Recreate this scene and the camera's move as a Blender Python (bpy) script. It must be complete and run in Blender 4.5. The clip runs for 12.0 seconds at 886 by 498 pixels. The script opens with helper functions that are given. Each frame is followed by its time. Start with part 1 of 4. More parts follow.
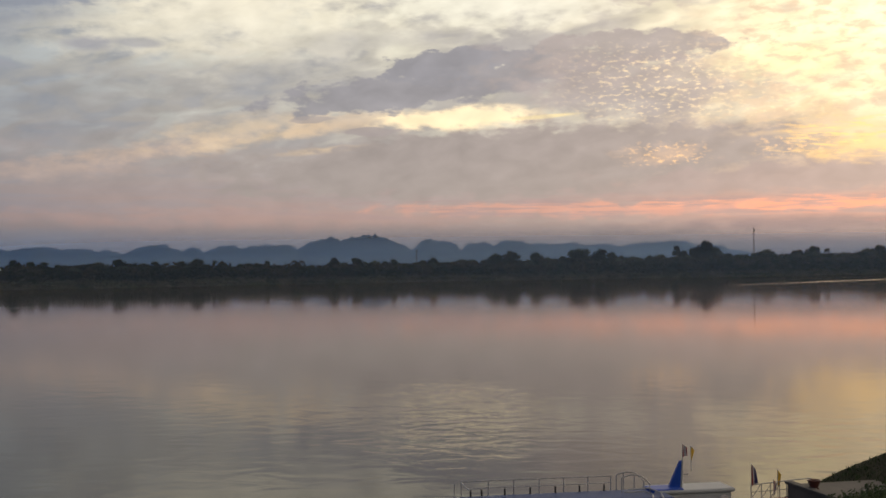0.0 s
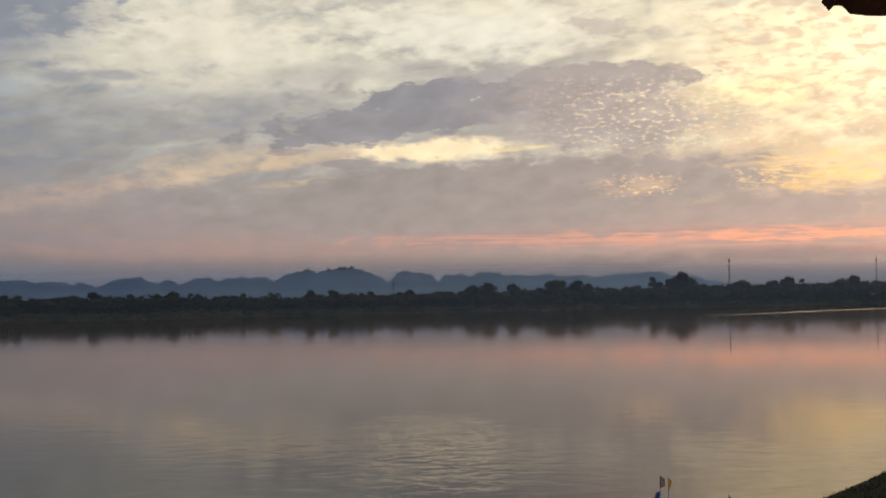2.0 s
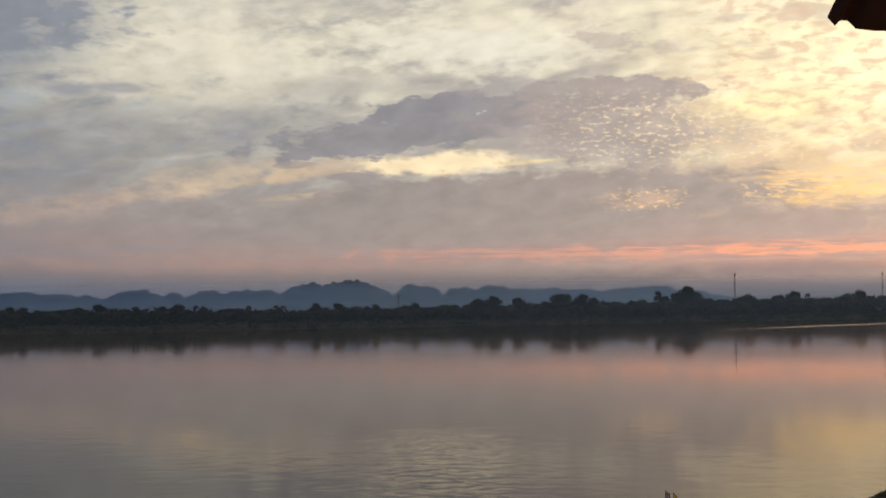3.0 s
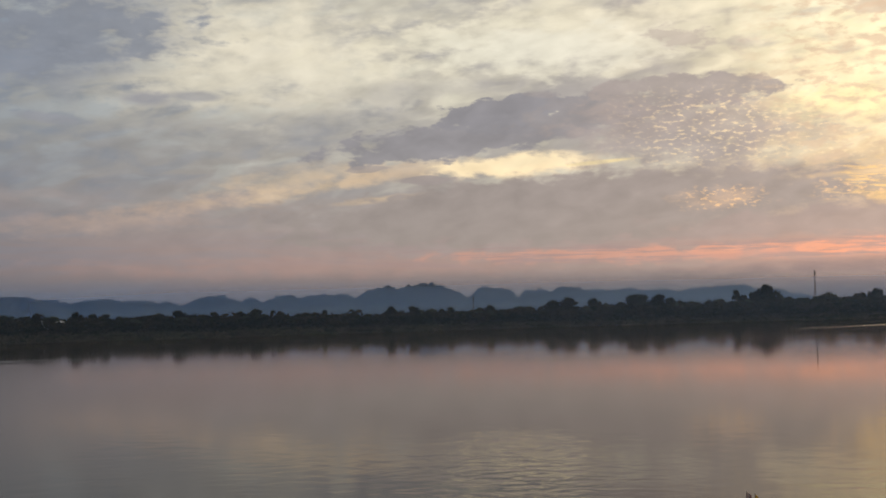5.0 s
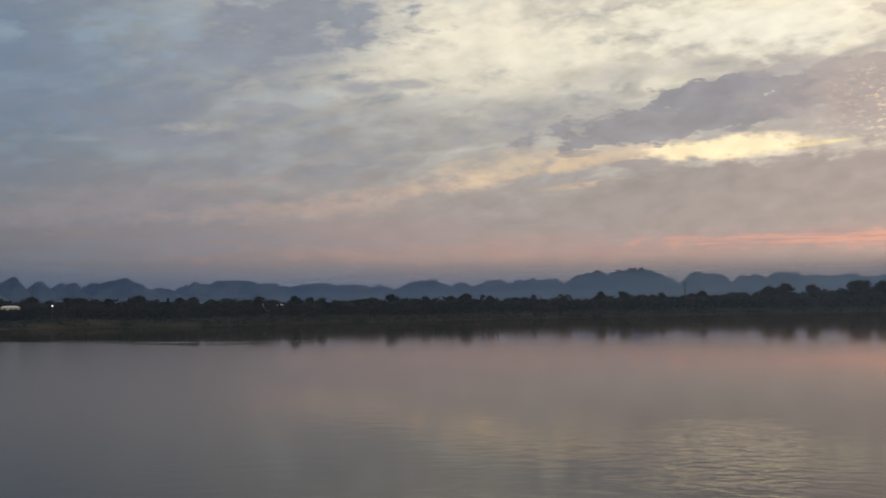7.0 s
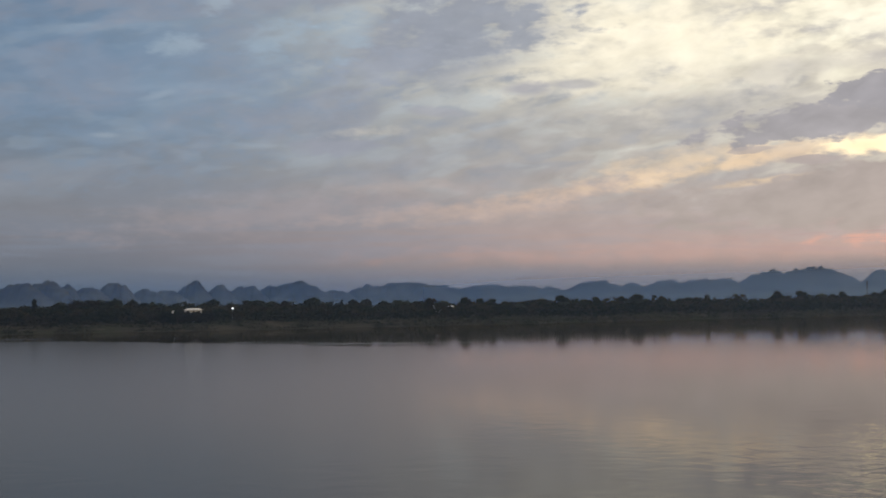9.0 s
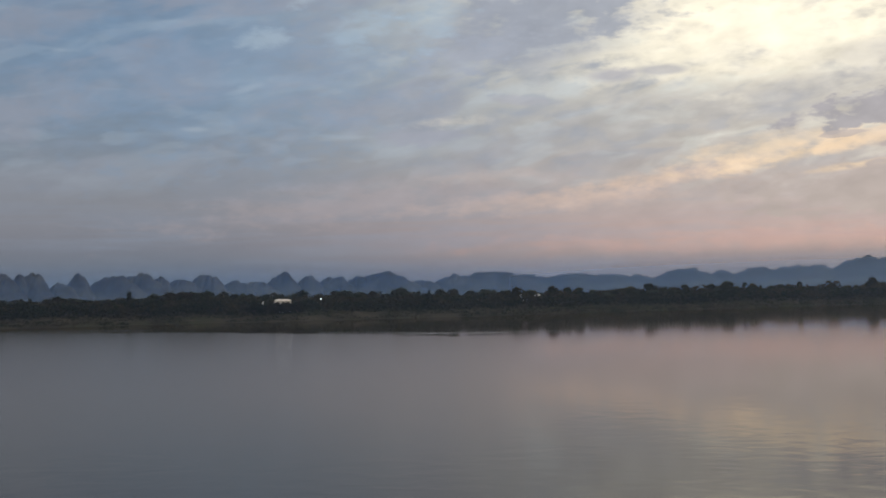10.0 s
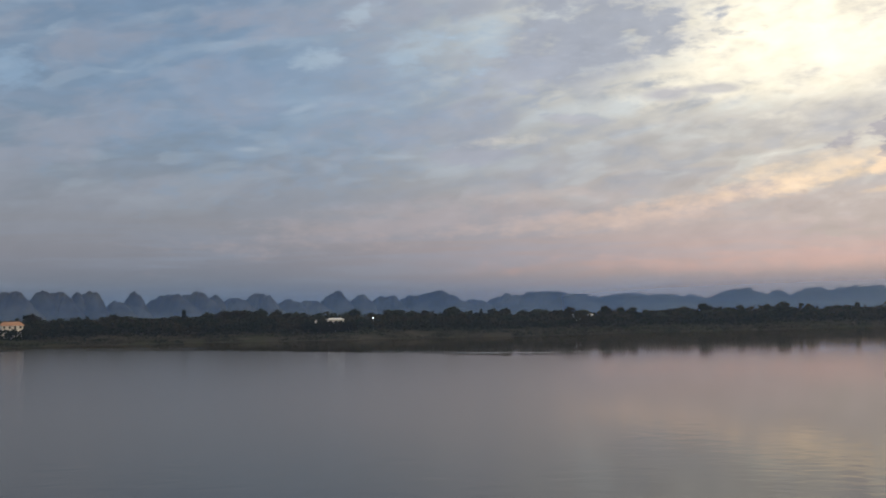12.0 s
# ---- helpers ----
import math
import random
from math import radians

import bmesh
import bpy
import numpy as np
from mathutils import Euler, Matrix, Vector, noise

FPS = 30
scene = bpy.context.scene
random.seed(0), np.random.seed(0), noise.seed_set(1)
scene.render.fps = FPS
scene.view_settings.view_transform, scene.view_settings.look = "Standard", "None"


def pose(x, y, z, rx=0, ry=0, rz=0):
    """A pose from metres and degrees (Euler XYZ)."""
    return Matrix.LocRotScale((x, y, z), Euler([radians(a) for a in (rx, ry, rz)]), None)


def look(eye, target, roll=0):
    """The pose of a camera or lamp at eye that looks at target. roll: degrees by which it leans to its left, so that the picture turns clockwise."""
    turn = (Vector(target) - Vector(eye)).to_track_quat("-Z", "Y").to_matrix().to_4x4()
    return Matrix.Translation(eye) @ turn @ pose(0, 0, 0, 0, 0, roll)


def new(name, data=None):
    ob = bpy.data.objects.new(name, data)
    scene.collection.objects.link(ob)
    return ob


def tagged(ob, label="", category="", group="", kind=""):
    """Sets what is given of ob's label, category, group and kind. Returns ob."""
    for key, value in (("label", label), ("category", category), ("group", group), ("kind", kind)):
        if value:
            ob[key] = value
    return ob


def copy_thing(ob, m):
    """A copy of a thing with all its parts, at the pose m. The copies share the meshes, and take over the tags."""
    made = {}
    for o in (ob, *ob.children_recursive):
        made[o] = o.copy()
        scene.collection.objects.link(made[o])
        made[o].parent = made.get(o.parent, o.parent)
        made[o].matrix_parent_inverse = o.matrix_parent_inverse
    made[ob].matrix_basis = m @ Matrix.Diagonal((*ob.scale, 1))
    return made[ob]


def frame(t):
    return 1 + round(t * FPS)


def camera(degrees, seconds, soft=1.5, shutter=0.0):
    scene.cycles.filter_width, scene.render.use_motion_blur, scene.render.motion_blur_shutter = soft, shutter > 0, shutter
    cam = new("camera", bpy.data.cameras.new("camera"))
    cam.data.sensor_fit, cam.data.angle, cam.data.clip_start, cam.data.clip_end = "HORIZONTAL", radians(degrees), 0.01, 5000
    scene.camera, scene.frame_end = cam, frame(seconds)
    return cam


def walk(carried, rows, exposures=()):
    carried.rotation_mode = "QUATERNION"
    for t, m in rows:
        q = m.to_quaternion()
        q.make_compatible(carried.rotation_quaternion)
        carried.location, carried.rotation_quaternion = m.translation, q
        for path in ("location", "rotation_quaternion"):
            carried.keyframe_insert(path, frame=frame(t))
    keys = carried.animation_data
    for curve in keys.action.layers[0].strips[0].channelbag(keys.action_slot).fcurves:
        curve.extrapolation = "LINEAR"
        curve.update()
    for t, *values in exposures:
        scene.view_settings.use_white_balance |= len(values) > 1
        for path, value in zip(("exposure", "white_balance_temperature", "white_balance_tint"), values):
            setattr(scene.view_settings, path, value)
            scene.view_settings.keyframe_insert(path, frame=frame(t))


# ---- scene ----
H = 10.0          # the eye above the water
cam = camera(40.0, 12.0, soft=1.7)
walk(cam, [
    (0.0, pose(0, 0, H, 90.878, 0.400, 0.006)),
    (0.5, pose(0, 0, H, 91.065, 0.630, -0.479)),
    (1.0, pose(0, 0, H, 91.461, 0.518, -0.756)),
    (1.5, pose(0, 0, H, 91.981, 0.565, -1.040)),
    (2.0, pose(0, 0, H, 92.362, 0.620, -1.088)),
    (2.5, pose(0, 0, H, 92.871, 0.497, -0.946)),
    (4.3, pose(0, 0, H, 93.090, 0.750, -0.150)),
    (4.5, pose(0, 0, H, 93.116, 0.877, 0.516)),
    (5.0, pose(0, 0, H, 93.146, 1.083, 2.684)),
    (5.5, pose(0, 0, H, 93.138, 1.059, 4.545)),
    (6.0, pose(0, 0, H, 92.898, 0.749, 7.248)),
    (6.5, pose(0, 0, H, 92.729, 0.706, 10.003)),
    (6.7, pose(0, 0, H, 92.680, 0.700, 11.100)),
    (8.3, pose(0, 0, H, 92.360, 0.720, 16.940)),
    (8.5, pose(0, 0, H, 92.543, 0.722, 17.817)),
    (9.0, pose(0, 0, H, 92.747, 0.932, 20.466)),
    (9.5, pose(0, 0, H, 92.667, 0.958, 22.628)),
    (10.0, pose(0, 0, H, 92.329, 1.358, 24.557)),
    (10.5, pose(0, 0, H, 92.115, 1.360, 25.590)),
    (11.0, pose(0, 0, H, 92.145, 1.637, 26.083)),
    (11.5, pose(0, 0, H, 92.538, 1.221, 26.435)),
    (12.0, pose(0, 0, H, 93.289, 1.129, 27.011)),
], exposures=[(0.0, 0.11), (1.2, 0.01), (2.5, -0.07), (4.3, -0.13), (5.5, -0.08), (6.5, -0.02), (8.5, 0.23), (9.5, 0.34), (10.5, 0.50), (12.0, 0.55)])


# ---- small node language ----
def srgb(r, g, b):
    """Linear colour from 0..255 display values."""
    return tuple((c / 255 / 12.92) if c <= 10 else ((c / 255 + 0.055) / 1.055) ** 2.4 for c in (r, g, b)) + (1.0,)


class Nodes:
    """Short calls for a node tree; sockets and plain numbers mix freely."""

    def __init__(self, tree):
        self.tree = tree

    def node(self, kind):
        return self.tree.nodes.new(kind)

    def put(self, socket, value):
        if isinstance(value, bpy.types.NodeSocket):
            self.tree.links.new(value, socket)
        else:
            socket.default_value = value

    def m(self, op, a, b=0.0, c=0.0, clamp=False):
        n = self.node("ShaderNodeMath")
        n.operation, n.use_clamp = op, clamp
        for s, v in zip(n.inputs, (a, b, c)):
            self.put(s, v)
        return n.outputs[0]

    def add(self, a, b): return self.m("ADD", a, b)
    def sub(self, a, b): return self.m("SUBTRACT", a, b)
    def mul(self, a, b): return self.m("MULTIPLY", a, b)
    def mad(self, a, b, c): return self.m("MULTIPLY_ADD", a, b, c)

    def rng(self, v, a, b, c=0.0, d=1.0, smooth=True):
        n = self.node("ShaderNodeMapRange")
        n.interpolation_type = "SMOOTHSTEP" if smooth else "LINEAR"
        for s, x in zip(n.inputs[:5], (v, a, b, c, d)):
            self.put(s, x)
        return n.outputs[0]

    def noise(self, vec, scale, detail=4.0, rough=0.55, distort=0.0):
        n = self.node("ShaderNodeTexNoise")
        self.put(n.inputs["Vector"], vec)
        n.inputs["Scale"].default_value = scale
        n.inputs["Detail"].default_value = detail
        n.inputs["Roughness"].default_value = rough
        n.inputs["Distortion"].default_value = distort
        return n.outputs[0]

    def xyz(self, x, y, z=0.0):
        n = self.node("ShaderNodeCombineXYZ")
        for s, v in zip(n.inputs, (x, y, z)):
            self.put(s, v)
        return n.outputs[0]

    def split(self, vec):
        n = self.node("ShaderNodeSeparateXYZ")
        self.put(n.inputs[0], vec)
        return n.outputs[0], n.outputs[1], n.outputs[2]

    def mix(self, fac, a, b, blend="MIX"):
        n = self.node("ShaderNodeMix")
        n.data_type, n.blend_type, n.clamp_factor = "RGBA", blend, True
        self.put(n.inputs[0], fac)
        self.put(n.inputs[6], a)
        self.put(n.inputs[7], b)
        return n.outputs[2]

    def ramp(self, v, stops):
        n = self.node("ShaderNodeValToRGB")
        self.put(n.inputs[0], v)
        while len(n.color_ramp.elements) < len(stops):
            n.color_ramp.elements.new(0.5)
        n.color_ramp.interpolation = "B_SPLINE"
        for e, (p, c) in zip(n.color_ramp.elements, stops):
            e.position, e.color = p, c
        return n.outputs[0]


# ---- sky, sun ----
world = bpy.data.worlds.new("dawn_sky")
scene.world = world
world.use_nodes = True
world.node_tree.nodes.clear()
W = Nodes(world.node_tree)
SUN_AZ, SUN_EL = 33.0, 13.0       # degrees to the right of ahead, above the horizon

way = W.node("ShaderNodeTexCoord").outputs["Generated"]
wx, wy, wz = W.split(way)
AZ = W.mul(W.m("ARCTAN2", wx, wy), 57.29578)
EL = W.mul(W.m("ARCSINE", wz), 57.29578)

elf = W.m("DIVIDE", EL, 30.0, clamp=True)


def column(*stops):
    return W.ramp(elf, [(e / 30.0, srgb(*c)) for e, c in stops])


left = column((0.0, (84, 99, 122)), (1.4, (91, 103, 123)), (3.0, (112, 115, 130)), (5.0, (124, 126, 137)),
              (8.0, (110, 125, 145)), (12.0, (106, 128, 156)), (17.0, (104, 124, 151)), (30.0, (84, 97, 118)))
middle = column((0.0, (130, 121, 126)), (1.4, (138, 128, 131)), (2.8, (172, 148, 146)), (4.2, (162, 150, 152)),
                (7.0, (168, 163, 161)), (10.0, (188, 184, 178)), (14.0, (212, 206, 192)), (18.0, (200, 200, 196)), (30.0, (100, 112, 132)))
right = column((0.0, (128, 122, 129)), (1.4, (142, 130, 136)), (2.6, (206, 152, 140)), (4.0, (170, 154, 152)),
               (6.5, (232, 204, 164)), (9.5, (252, 232, 186)), (13.0, (255, 250, 210)), (18.0, (250, 238, 206)), (30.0, (128, 128, 136)))
sky = W.mix(W.rng(AZ, -39, -7), left, middle)
sky = W.mix(W.rng(AZ, 4, 21), sky, right)
# veil of thin cloud: long streaks rising to the right, and a soft mottle
slant = W.mad(AZ, -0.11, EL)
streak = W.noise(W.xyz(W.mul(AZ, 0.24), W.mul(slant, 1.0), 3.0), 0.70, 4, 0.44, 0.5)
mottle = W.noise(W.xyz(W.mul(AZ, 0.42), W.mul(slant, 1.15), 9.0), 1.0, 3, 0.42, 0.4)
sunward = W.rng(AZ, -30, 12)
high_up = W.mul(W.rng(EL, 3.5, 8.5), W.rng(AZ, -32, -12, 0.45, 1.0))
pale = W.mix(sunward, srgb(160, 174, 192), srgb(252, 244, 218))
grey = W.mix(sunward, srgb(122, 136, 160), srgb(168, 162, 162))
sky = W.mix(W.mul(W.rng(streak, 0.50, 0.68), W.mul(high_up, 0.55)), sky, pale)
sky = W.mix(W.mul(W.rng(streak, 0.50, 0.34), W.mul(high_up, 0.65)), sky, grey)
sky = W.mix(W.mul(W.rng(mottle, 0.52, 0.70), W.mul(high_up, 0.45)), sky, pale)
sky = W.mix(W.mul(W.rng(mottle, 0.49, 0.33), W.mul(high_up, 0.50)), sky, grey)
low_band = W.noise(W.xyz(W.mul(AZ, 0.12), W.mul(EL, 1.6), 5.0), 0.9, 7, 0.6, 0.3)
sky = W.mix(W.mul(W.rng(low_band, 0.40, 0.66), W.rng(EL, 6.5, 3.0, 0, 0.30)), sky, grey)

# mauve-grey veil drifting over the blue side
veil = W.noise(W.xyz(W.mul(AZ, 0.16), W.mul(W.mad(AZ, -0.2, EL), 0.42), 12.0), 1.0, 4, 0.5, 0.6)
sky = W.mix(W.mul(W.mul(W.rng(veil, 0.44, 0.62), W.rng(EL, 4.0, 8.0)), W.rng(AZ, -12, -24, 0.0, 0.60)), sky, srgb(136, 141, 158))

# frayed edge used by every cloud
fray = W.add(W.mad(W.noise(W.xyz(AZ, W.mul(EL, 2.2), 1.0), 0.70, 6, 0.50, 0.2), 3.0, -1.5),
             W.mad(W.noise(W.xyz(AZ, W.mul(EL, 2.6), 8.0), 2.0, 3, 0.45, 0.15), 0.8, -0.4))


def cloud(az, el, w, h, tilt, colour, amount, soft=0.4, ragged=0.9):
    """A cloud or gap: an ellipse in degrees of azimuth and height with a frayed edge."""
    global sky
    da, de = W.sub(AZ, az), W.sub(EL, el)
    s, c = math.sin(radians(tilt)), math.cos(radians(tilt))
    u = W.mad(da, c / w, W.mul(de, s / w))
    v = W.mad(de, c / h, W.mul(da, -s / h))
    r = W.mad(fray, ragged, W.m("SQRT", W.mad(u, u, W.mul(v, v))))
    sky = W.mix(W.mul(W.rng(r, 1.0 + soft * 0.5, 1.0 - soft), amount), sky, srgb(*colour))


# upper veil and the bluish bank of cloud
cloud(-10.5, 12.2, 8.0, 2.9, -4, (244, 236, 218), 0.8, 1.0, 0.7)
cloud(3.0, 12.9, 9.0, 1.4, 3, (240, 232, 210), 0.7, 0.9)
cloud(-19.8, 13.0, 5.4, 2.4, 10, (138, 144, 160), 0.92, 0.6, 0.8)
cloud(-23.0, 11.3, 3.0, 0.9, 20, (150, 156, 172), 0.7, 0.6)
cloud(-35, 10.5, 9.0, 3.6, 0, (112, 138, 170), 0.40, 1.0)
cloud(-12.0, 10.9, 6.0, 0.8, 2, (226, 220, 206), 0.5, 1.0, 0.8)
cloud(-24.6, 13.0, 1.5, 1.0, 30, (170, 190, 206), 0.34, 0.9, 1.0)
cloud(-28.2, 12.5, 1.5, 0.7, 10, (164, 184, 204), 0.34, 0.9, 1.0)
cloud(-32.6, 12.2, 1.1, 0.4, 5, (172, 188, 204), 0.34, 0.9, 1.0)
cloud(-30.9, 14.1, 0.9, 0.4, 30, (174, 190, 206), 0.34, 0.9, 1.0)
cloud(-46.5, 11.5, 0.9, 0.9, 0, (140, 166, 196), 0.4, 1.0, 1.0)
cloud(-35.9, 8.05, 0.6, 0.12, 0, (160, 170, 184), 0.3, 0.9, 0.5)
cloud(-33.6, 9.9, 0.8, 0.18, 15, (152, 166, 186), 0.35, 0.8, 0.6)
cloud(-25.2, 7.6, 2.6, 0.42, 1, (142, 146, 162), 0.85, 0.6, 0.7)
cloud(-24.0, 8.25, 1.5, 0.28, 4, (188, 184, 180), 0.6, 0.9, 0.9)
cloud(-20.5, 9.2, 1.6, 0.25, -3, (156, 158, 170), 0.75, 0.7, 0.6)
cloud(-16.3, 10.15, 1.2, 0.30, -4, (150, 150, 162), 0.8, 0.8, 0.8)
cloud(-14.2, 10.3, 1.4, 0.22, 0, (158, 158, 168), 0.7, 0.6, 0.6)
cloud(-11.5, 8.6, 7.5, 1.1, 3, (158, 156, 160), 0.5, 0.9)
cloud(-3.5, 10.6, 4.0, 0.45, 2, (190, 186, 182), 0.6, 0.8)
cloud(2.2, 12.4, 6.0, 1.25, 0, (234, 231, 218), 0.9, 0.8, 0.6)
# peach streaks running up to the gap
cloud(-18.5, 4.5, 7.0, 0.5, 3, (190, 166, 158), 0.38, 1.0, 0.9)
cloud(-13.2, 5.5, 5.0, 0.46, 8, (206, 180, 164), 0.55, 1.0, 0.9)
cloud(-9.0, 6.55, 4.4, 0.62, 10, (220, 198, 172), 0.55, 1.0, 0.9)
cloud(-8.4, 6.1, 3.6, 0.30, 9, (228, 202, 170), 0.45, 1.0, 0.9)
cloud(-28, 4.6, 9.0, 0.9, 6, (160, 148, 154), 0.35, 1.0)
cloud(-22.5, 5.7, 2.2, 0.25, 4, (176, 162, 160), 0.3, 1.0)
# glow towards the hidden sun
cloud(22, 11.0, 8.5, 2.6, 10, (272, 254, 214), 0.85, 0.9, 0.7)
cloud(32, 12.5, 11.0, 5.0, 0, (255, 248, 210), 0.8, 1.0)
cloud(16, 9.2, 3.4, 0.9, 5, (255, 240, 188), 0.8, 0.8, 0.9)
cloud(20.5, 6.0, 4.6, 0.75, 3, (246, 216, 170), 0.6, 1.0, 1.0)
# the bright gap
cloud(-4.4, 6.85, 3.6, 0.55, 6, (222, 196, 170), 0.6, 0.8, 0.9)
cloud(0.9, 6.98, 3.9, 0.60, 3, (262, 240, 202), 1.0, 0.4, 0.5)
cloud(1.6, 7.16, 2.3, 0.32, 3, (254, 238, 204), 0.7, 0.9, 0.9)
cloud(-5.6, 5.5, 2.4, 0.2, 6, (218, 192, 160), 0.7, 0.7, 0.7)
# dark banks either side of the bright gap
cloud(4.0, 4.95, 14.5, 1.72, 2.5, (158, 148, 148), 0.97, 0.26, 0.42)
cloud(16.5, 4.0, 8.0, 0.8, 1, (166, 150, 150), 0.85, 0.5, 0.8)
cloud(-1.0, 8.35, 7.4, 0.85, 6, (149, 146, 154), 0.97, 0.20, 0.60)
cloud(0.6, 9.35, 3.6, 0.85, 4, (147, 145, 154), 0.97, 0.12, 0.60)
cloud(4.6, 9.3, 3.4, 0.95, 5, (151, 147, 153), 0.97, 0.14, 0.65)
cloud(-1.2, 9.15, 1.9, 0.42, 6, (140, 138, 147), 0.45, 0.7, 0.8)
cloud(2.2, 8.45, 4.6, 0.45, 3, (142, 139, 147), 0.45, 0.8, 0.8)
cloud(2.2, 10.25, 0.8, 0.16, -4, (158, 152, 156), 0.8, 0.5, 0.5)
cloud(9.0, 10.15, 4.4, 0.85, 2, (166, 157, 157), 0.94, 0.22, 0.70)
cloud(8.6, 8.4, 5.8, 1.45, -3, (168, 157, 157), 0.85, 0.5, 0.65)
cloud(-3.4, 6.40, 1.6, 0.20, 2, (164, 154, 156), 0.9, 0.3, 0.7)
cloud(-6.0, 6.95, 1.2, 0.14, 4, (168, 158, 158), 0.8, 0.3, 0.7)
cloud(5.0, 7.05, 1.7, 0.10, 4, (246, 226, 176), 0.9, 0.5, 0.3)
cloud(9.0, 12.55, 1.8, 0.45, -8, (190, 180, 172), 0.8, 0.5, 1.5)
cloud(17.4, 13.4, 1.3, 0.34, 4, (206, 190, 172), 0.85, 0.4, 0.9)
cloud(13.6, 7.15, 1.6, 0.5, 5, (212, 202, 182), 0.7, 0.8)
cloud(19.6, 5.3, 2.6, 0.5, 2, (258, 216, 148), 0.6, 0.8, 1.3)
cloud(17.6, 6.1, 3.0, 0.14, 2, (250, 212, 156), 0.45, 0.8, 0.9)
cloud(10.2, 5.15, 1.9, 0.34, 2, (206, 178, 158), 0.6, 1.0, 1.2)
cloud(8.6, 7.5, 4.2, 0.85, 0, (168, 160, 161), 0.75, 0.7, 0.7)
# broken fleecy cloud: small bright cells in rows
cell_n = W.noise(W.xyz(W.mad(EL, 0.35, AZ), W.mul(W.mad(AZ, -0.05, EL), 2.1), 7.0), 3.0, 3, 0.45, 0.2)
cells = W.rng(cell_n, 0.50, 0.74)
zone = W.mul(W.mul(W.rng(AZ, 4, 10), W.rng(EL, 6.3, 7.4)), W.rng(EL, 10.8, 9.2))
sky = W.mix(W.mul(W.mul(cells, zone), 0.8), sky, srgb(250, 226, 188))
dim = W.rng(W.noise(W.xyz(AZ, W.mul(EL, 2.3), 2.0), 1.0, 5, 0.54, 0.25), 0.45, 0.64)
sky = W.mix(W.mul(W.mul(dim, W.rng(AZ, 10, 15)), W.mul(W.rng(EL, 5.5, 7.0), 0.72)), sky, srgb(214, 190, 166))
bars = W.rng(W.noise(W.xyz(W.mul(AZ, 0.55), W.mul(W.mad(AZ, 0.04, EL), 3.4), 4.0), 1.5, 5, 0.6, 0.3), 0.50, 0.64)
zone2 = W.mul(W.mul(W.rng(AZ, 13.5, 18), W.rng(EL, 4.6, 5.2)), W.rng(EL, 7.0, 6.2))
sky = W.mix(W.mul(W.mul(bars, zone2), 0.95), sky, srgb(254, 212, 146))
zone3 = W.mul(W.mul(W.rng(AZ, 8.0, 9.4), W.rng(AZ, 12.8, 11.4)), W.mul(W.rng(EL, 4.5, 4.9), W.rng(EL, 5.9, 5.4)))
zone4 = W.mul(W.mul(W.rng(AZ, 14.0, 15.4), W.rng(AZ, 19.5, 17.5)), W.mul(W.rng(EL, 4.8, 5.1), W.rng(EL, 6.0, 5.6)))
sky = W.mix(W.mul(W.mul(cells, W.m("MAXIMUM", zone3, zone4)), 0.95), sky, srgb(246, 204, 160))
# pink bars low over the hills
cloud(14, 2.72, 12.0, 0.40, 0.6, (216, 156, 142), 0.7, 0.8, 1.0)
cloud(18.5, 2.80, 4.8, 0.28, 0.6, (246, 166, 136), 0.8, 0.6, 1.1)
cloud(11.0, 2.85, 4.0, 0.20, 0.6, (234, 166, 142), 0.7, 0.7, 1.1)
cloud(22.5, 2.05, 3.2, 0.14, 0.6, (250, 150, 128), 0.9, 0.5, 0.7)
cloud(3.5, 2.8, 6.5, 0.28, 0.6, (210, 156, 142), 0.75, 0.6, 1.0)
cloud(-6, 2.45, 13.0, 0.5, 0.5, (180, 148, 144), 0.5, 1.0, 0.9)
strands = W.rng(W.noise(W.xyz(W.mul(AZ, 0.30), W.mul(EL, 4.6), 2.0), 1.1, 7, 0.58, 0.3), 0.46, 0.62)
sky = W.mix(W.mul(strands, W.mul(W.mul(W.rng(EL, 1.9, 2.4), W.rng(EL, 3.6, 3.0)), W.rng(AZ, -16, 2, 0.0, 0.8))), sky, srgb(164, 142, 145))
cloud(18, 1.95, 9.0, 0.34, 0.3, (138, 122, 130), 0.85, 0.8, 0.6)
cloud(10, 1.45, 4.2, 0.45, 0, (116, 110, 118), 0.55, 1.0, 0.7)

air = W.node("ShaderNodeTexSky")
air.sky_type, air.sun_disc = "NISHITA", False
air.sun_elevation, air.sun_rotation = radians(SUN_EL), radians(SUN_AZ)
# fine unevenness over all cloud, and the warm cast of the dawn
grain = W.noise(W.xyz(W.mul(AZ, 0.9), W.mul(slant, 1.7), 6.0), 0.8, 4, 0.45, 0.3)
g = W.mul(W.rng(AZ, -45, 25, 0.86, 1.12, smooth=False), W.add(1.0, W.mul(W.mul(W.sub(grain, 0.5), W.rng(AZ, -34, -4, 0.35, 1.0)), W.rng(EL, 1.5, 6.0, 0.14, 0.48))))
warm = W.rng(AZ, -8, 19)
sky = W.mix(1.0, sky, W.xyz(W.mul(g, W.mad(warm, 0.13, 1.05)), W.mul(g, W.mad(warm, 0.07, 1.03)), W.mul(g, W.mad(warm, 0.04, 0.965))), "MULTIPLY")
shine = W.mix(0.94, W.mix(1.0, air.outputs[0], (0.06, 0.06, 0.06, 1), "MULTIPLY"), sky)
bg = W.node("ShaderNodeBackground")
W.put(bg.inputs[0], shine)
bg.inputs[1].default_value = 1.0
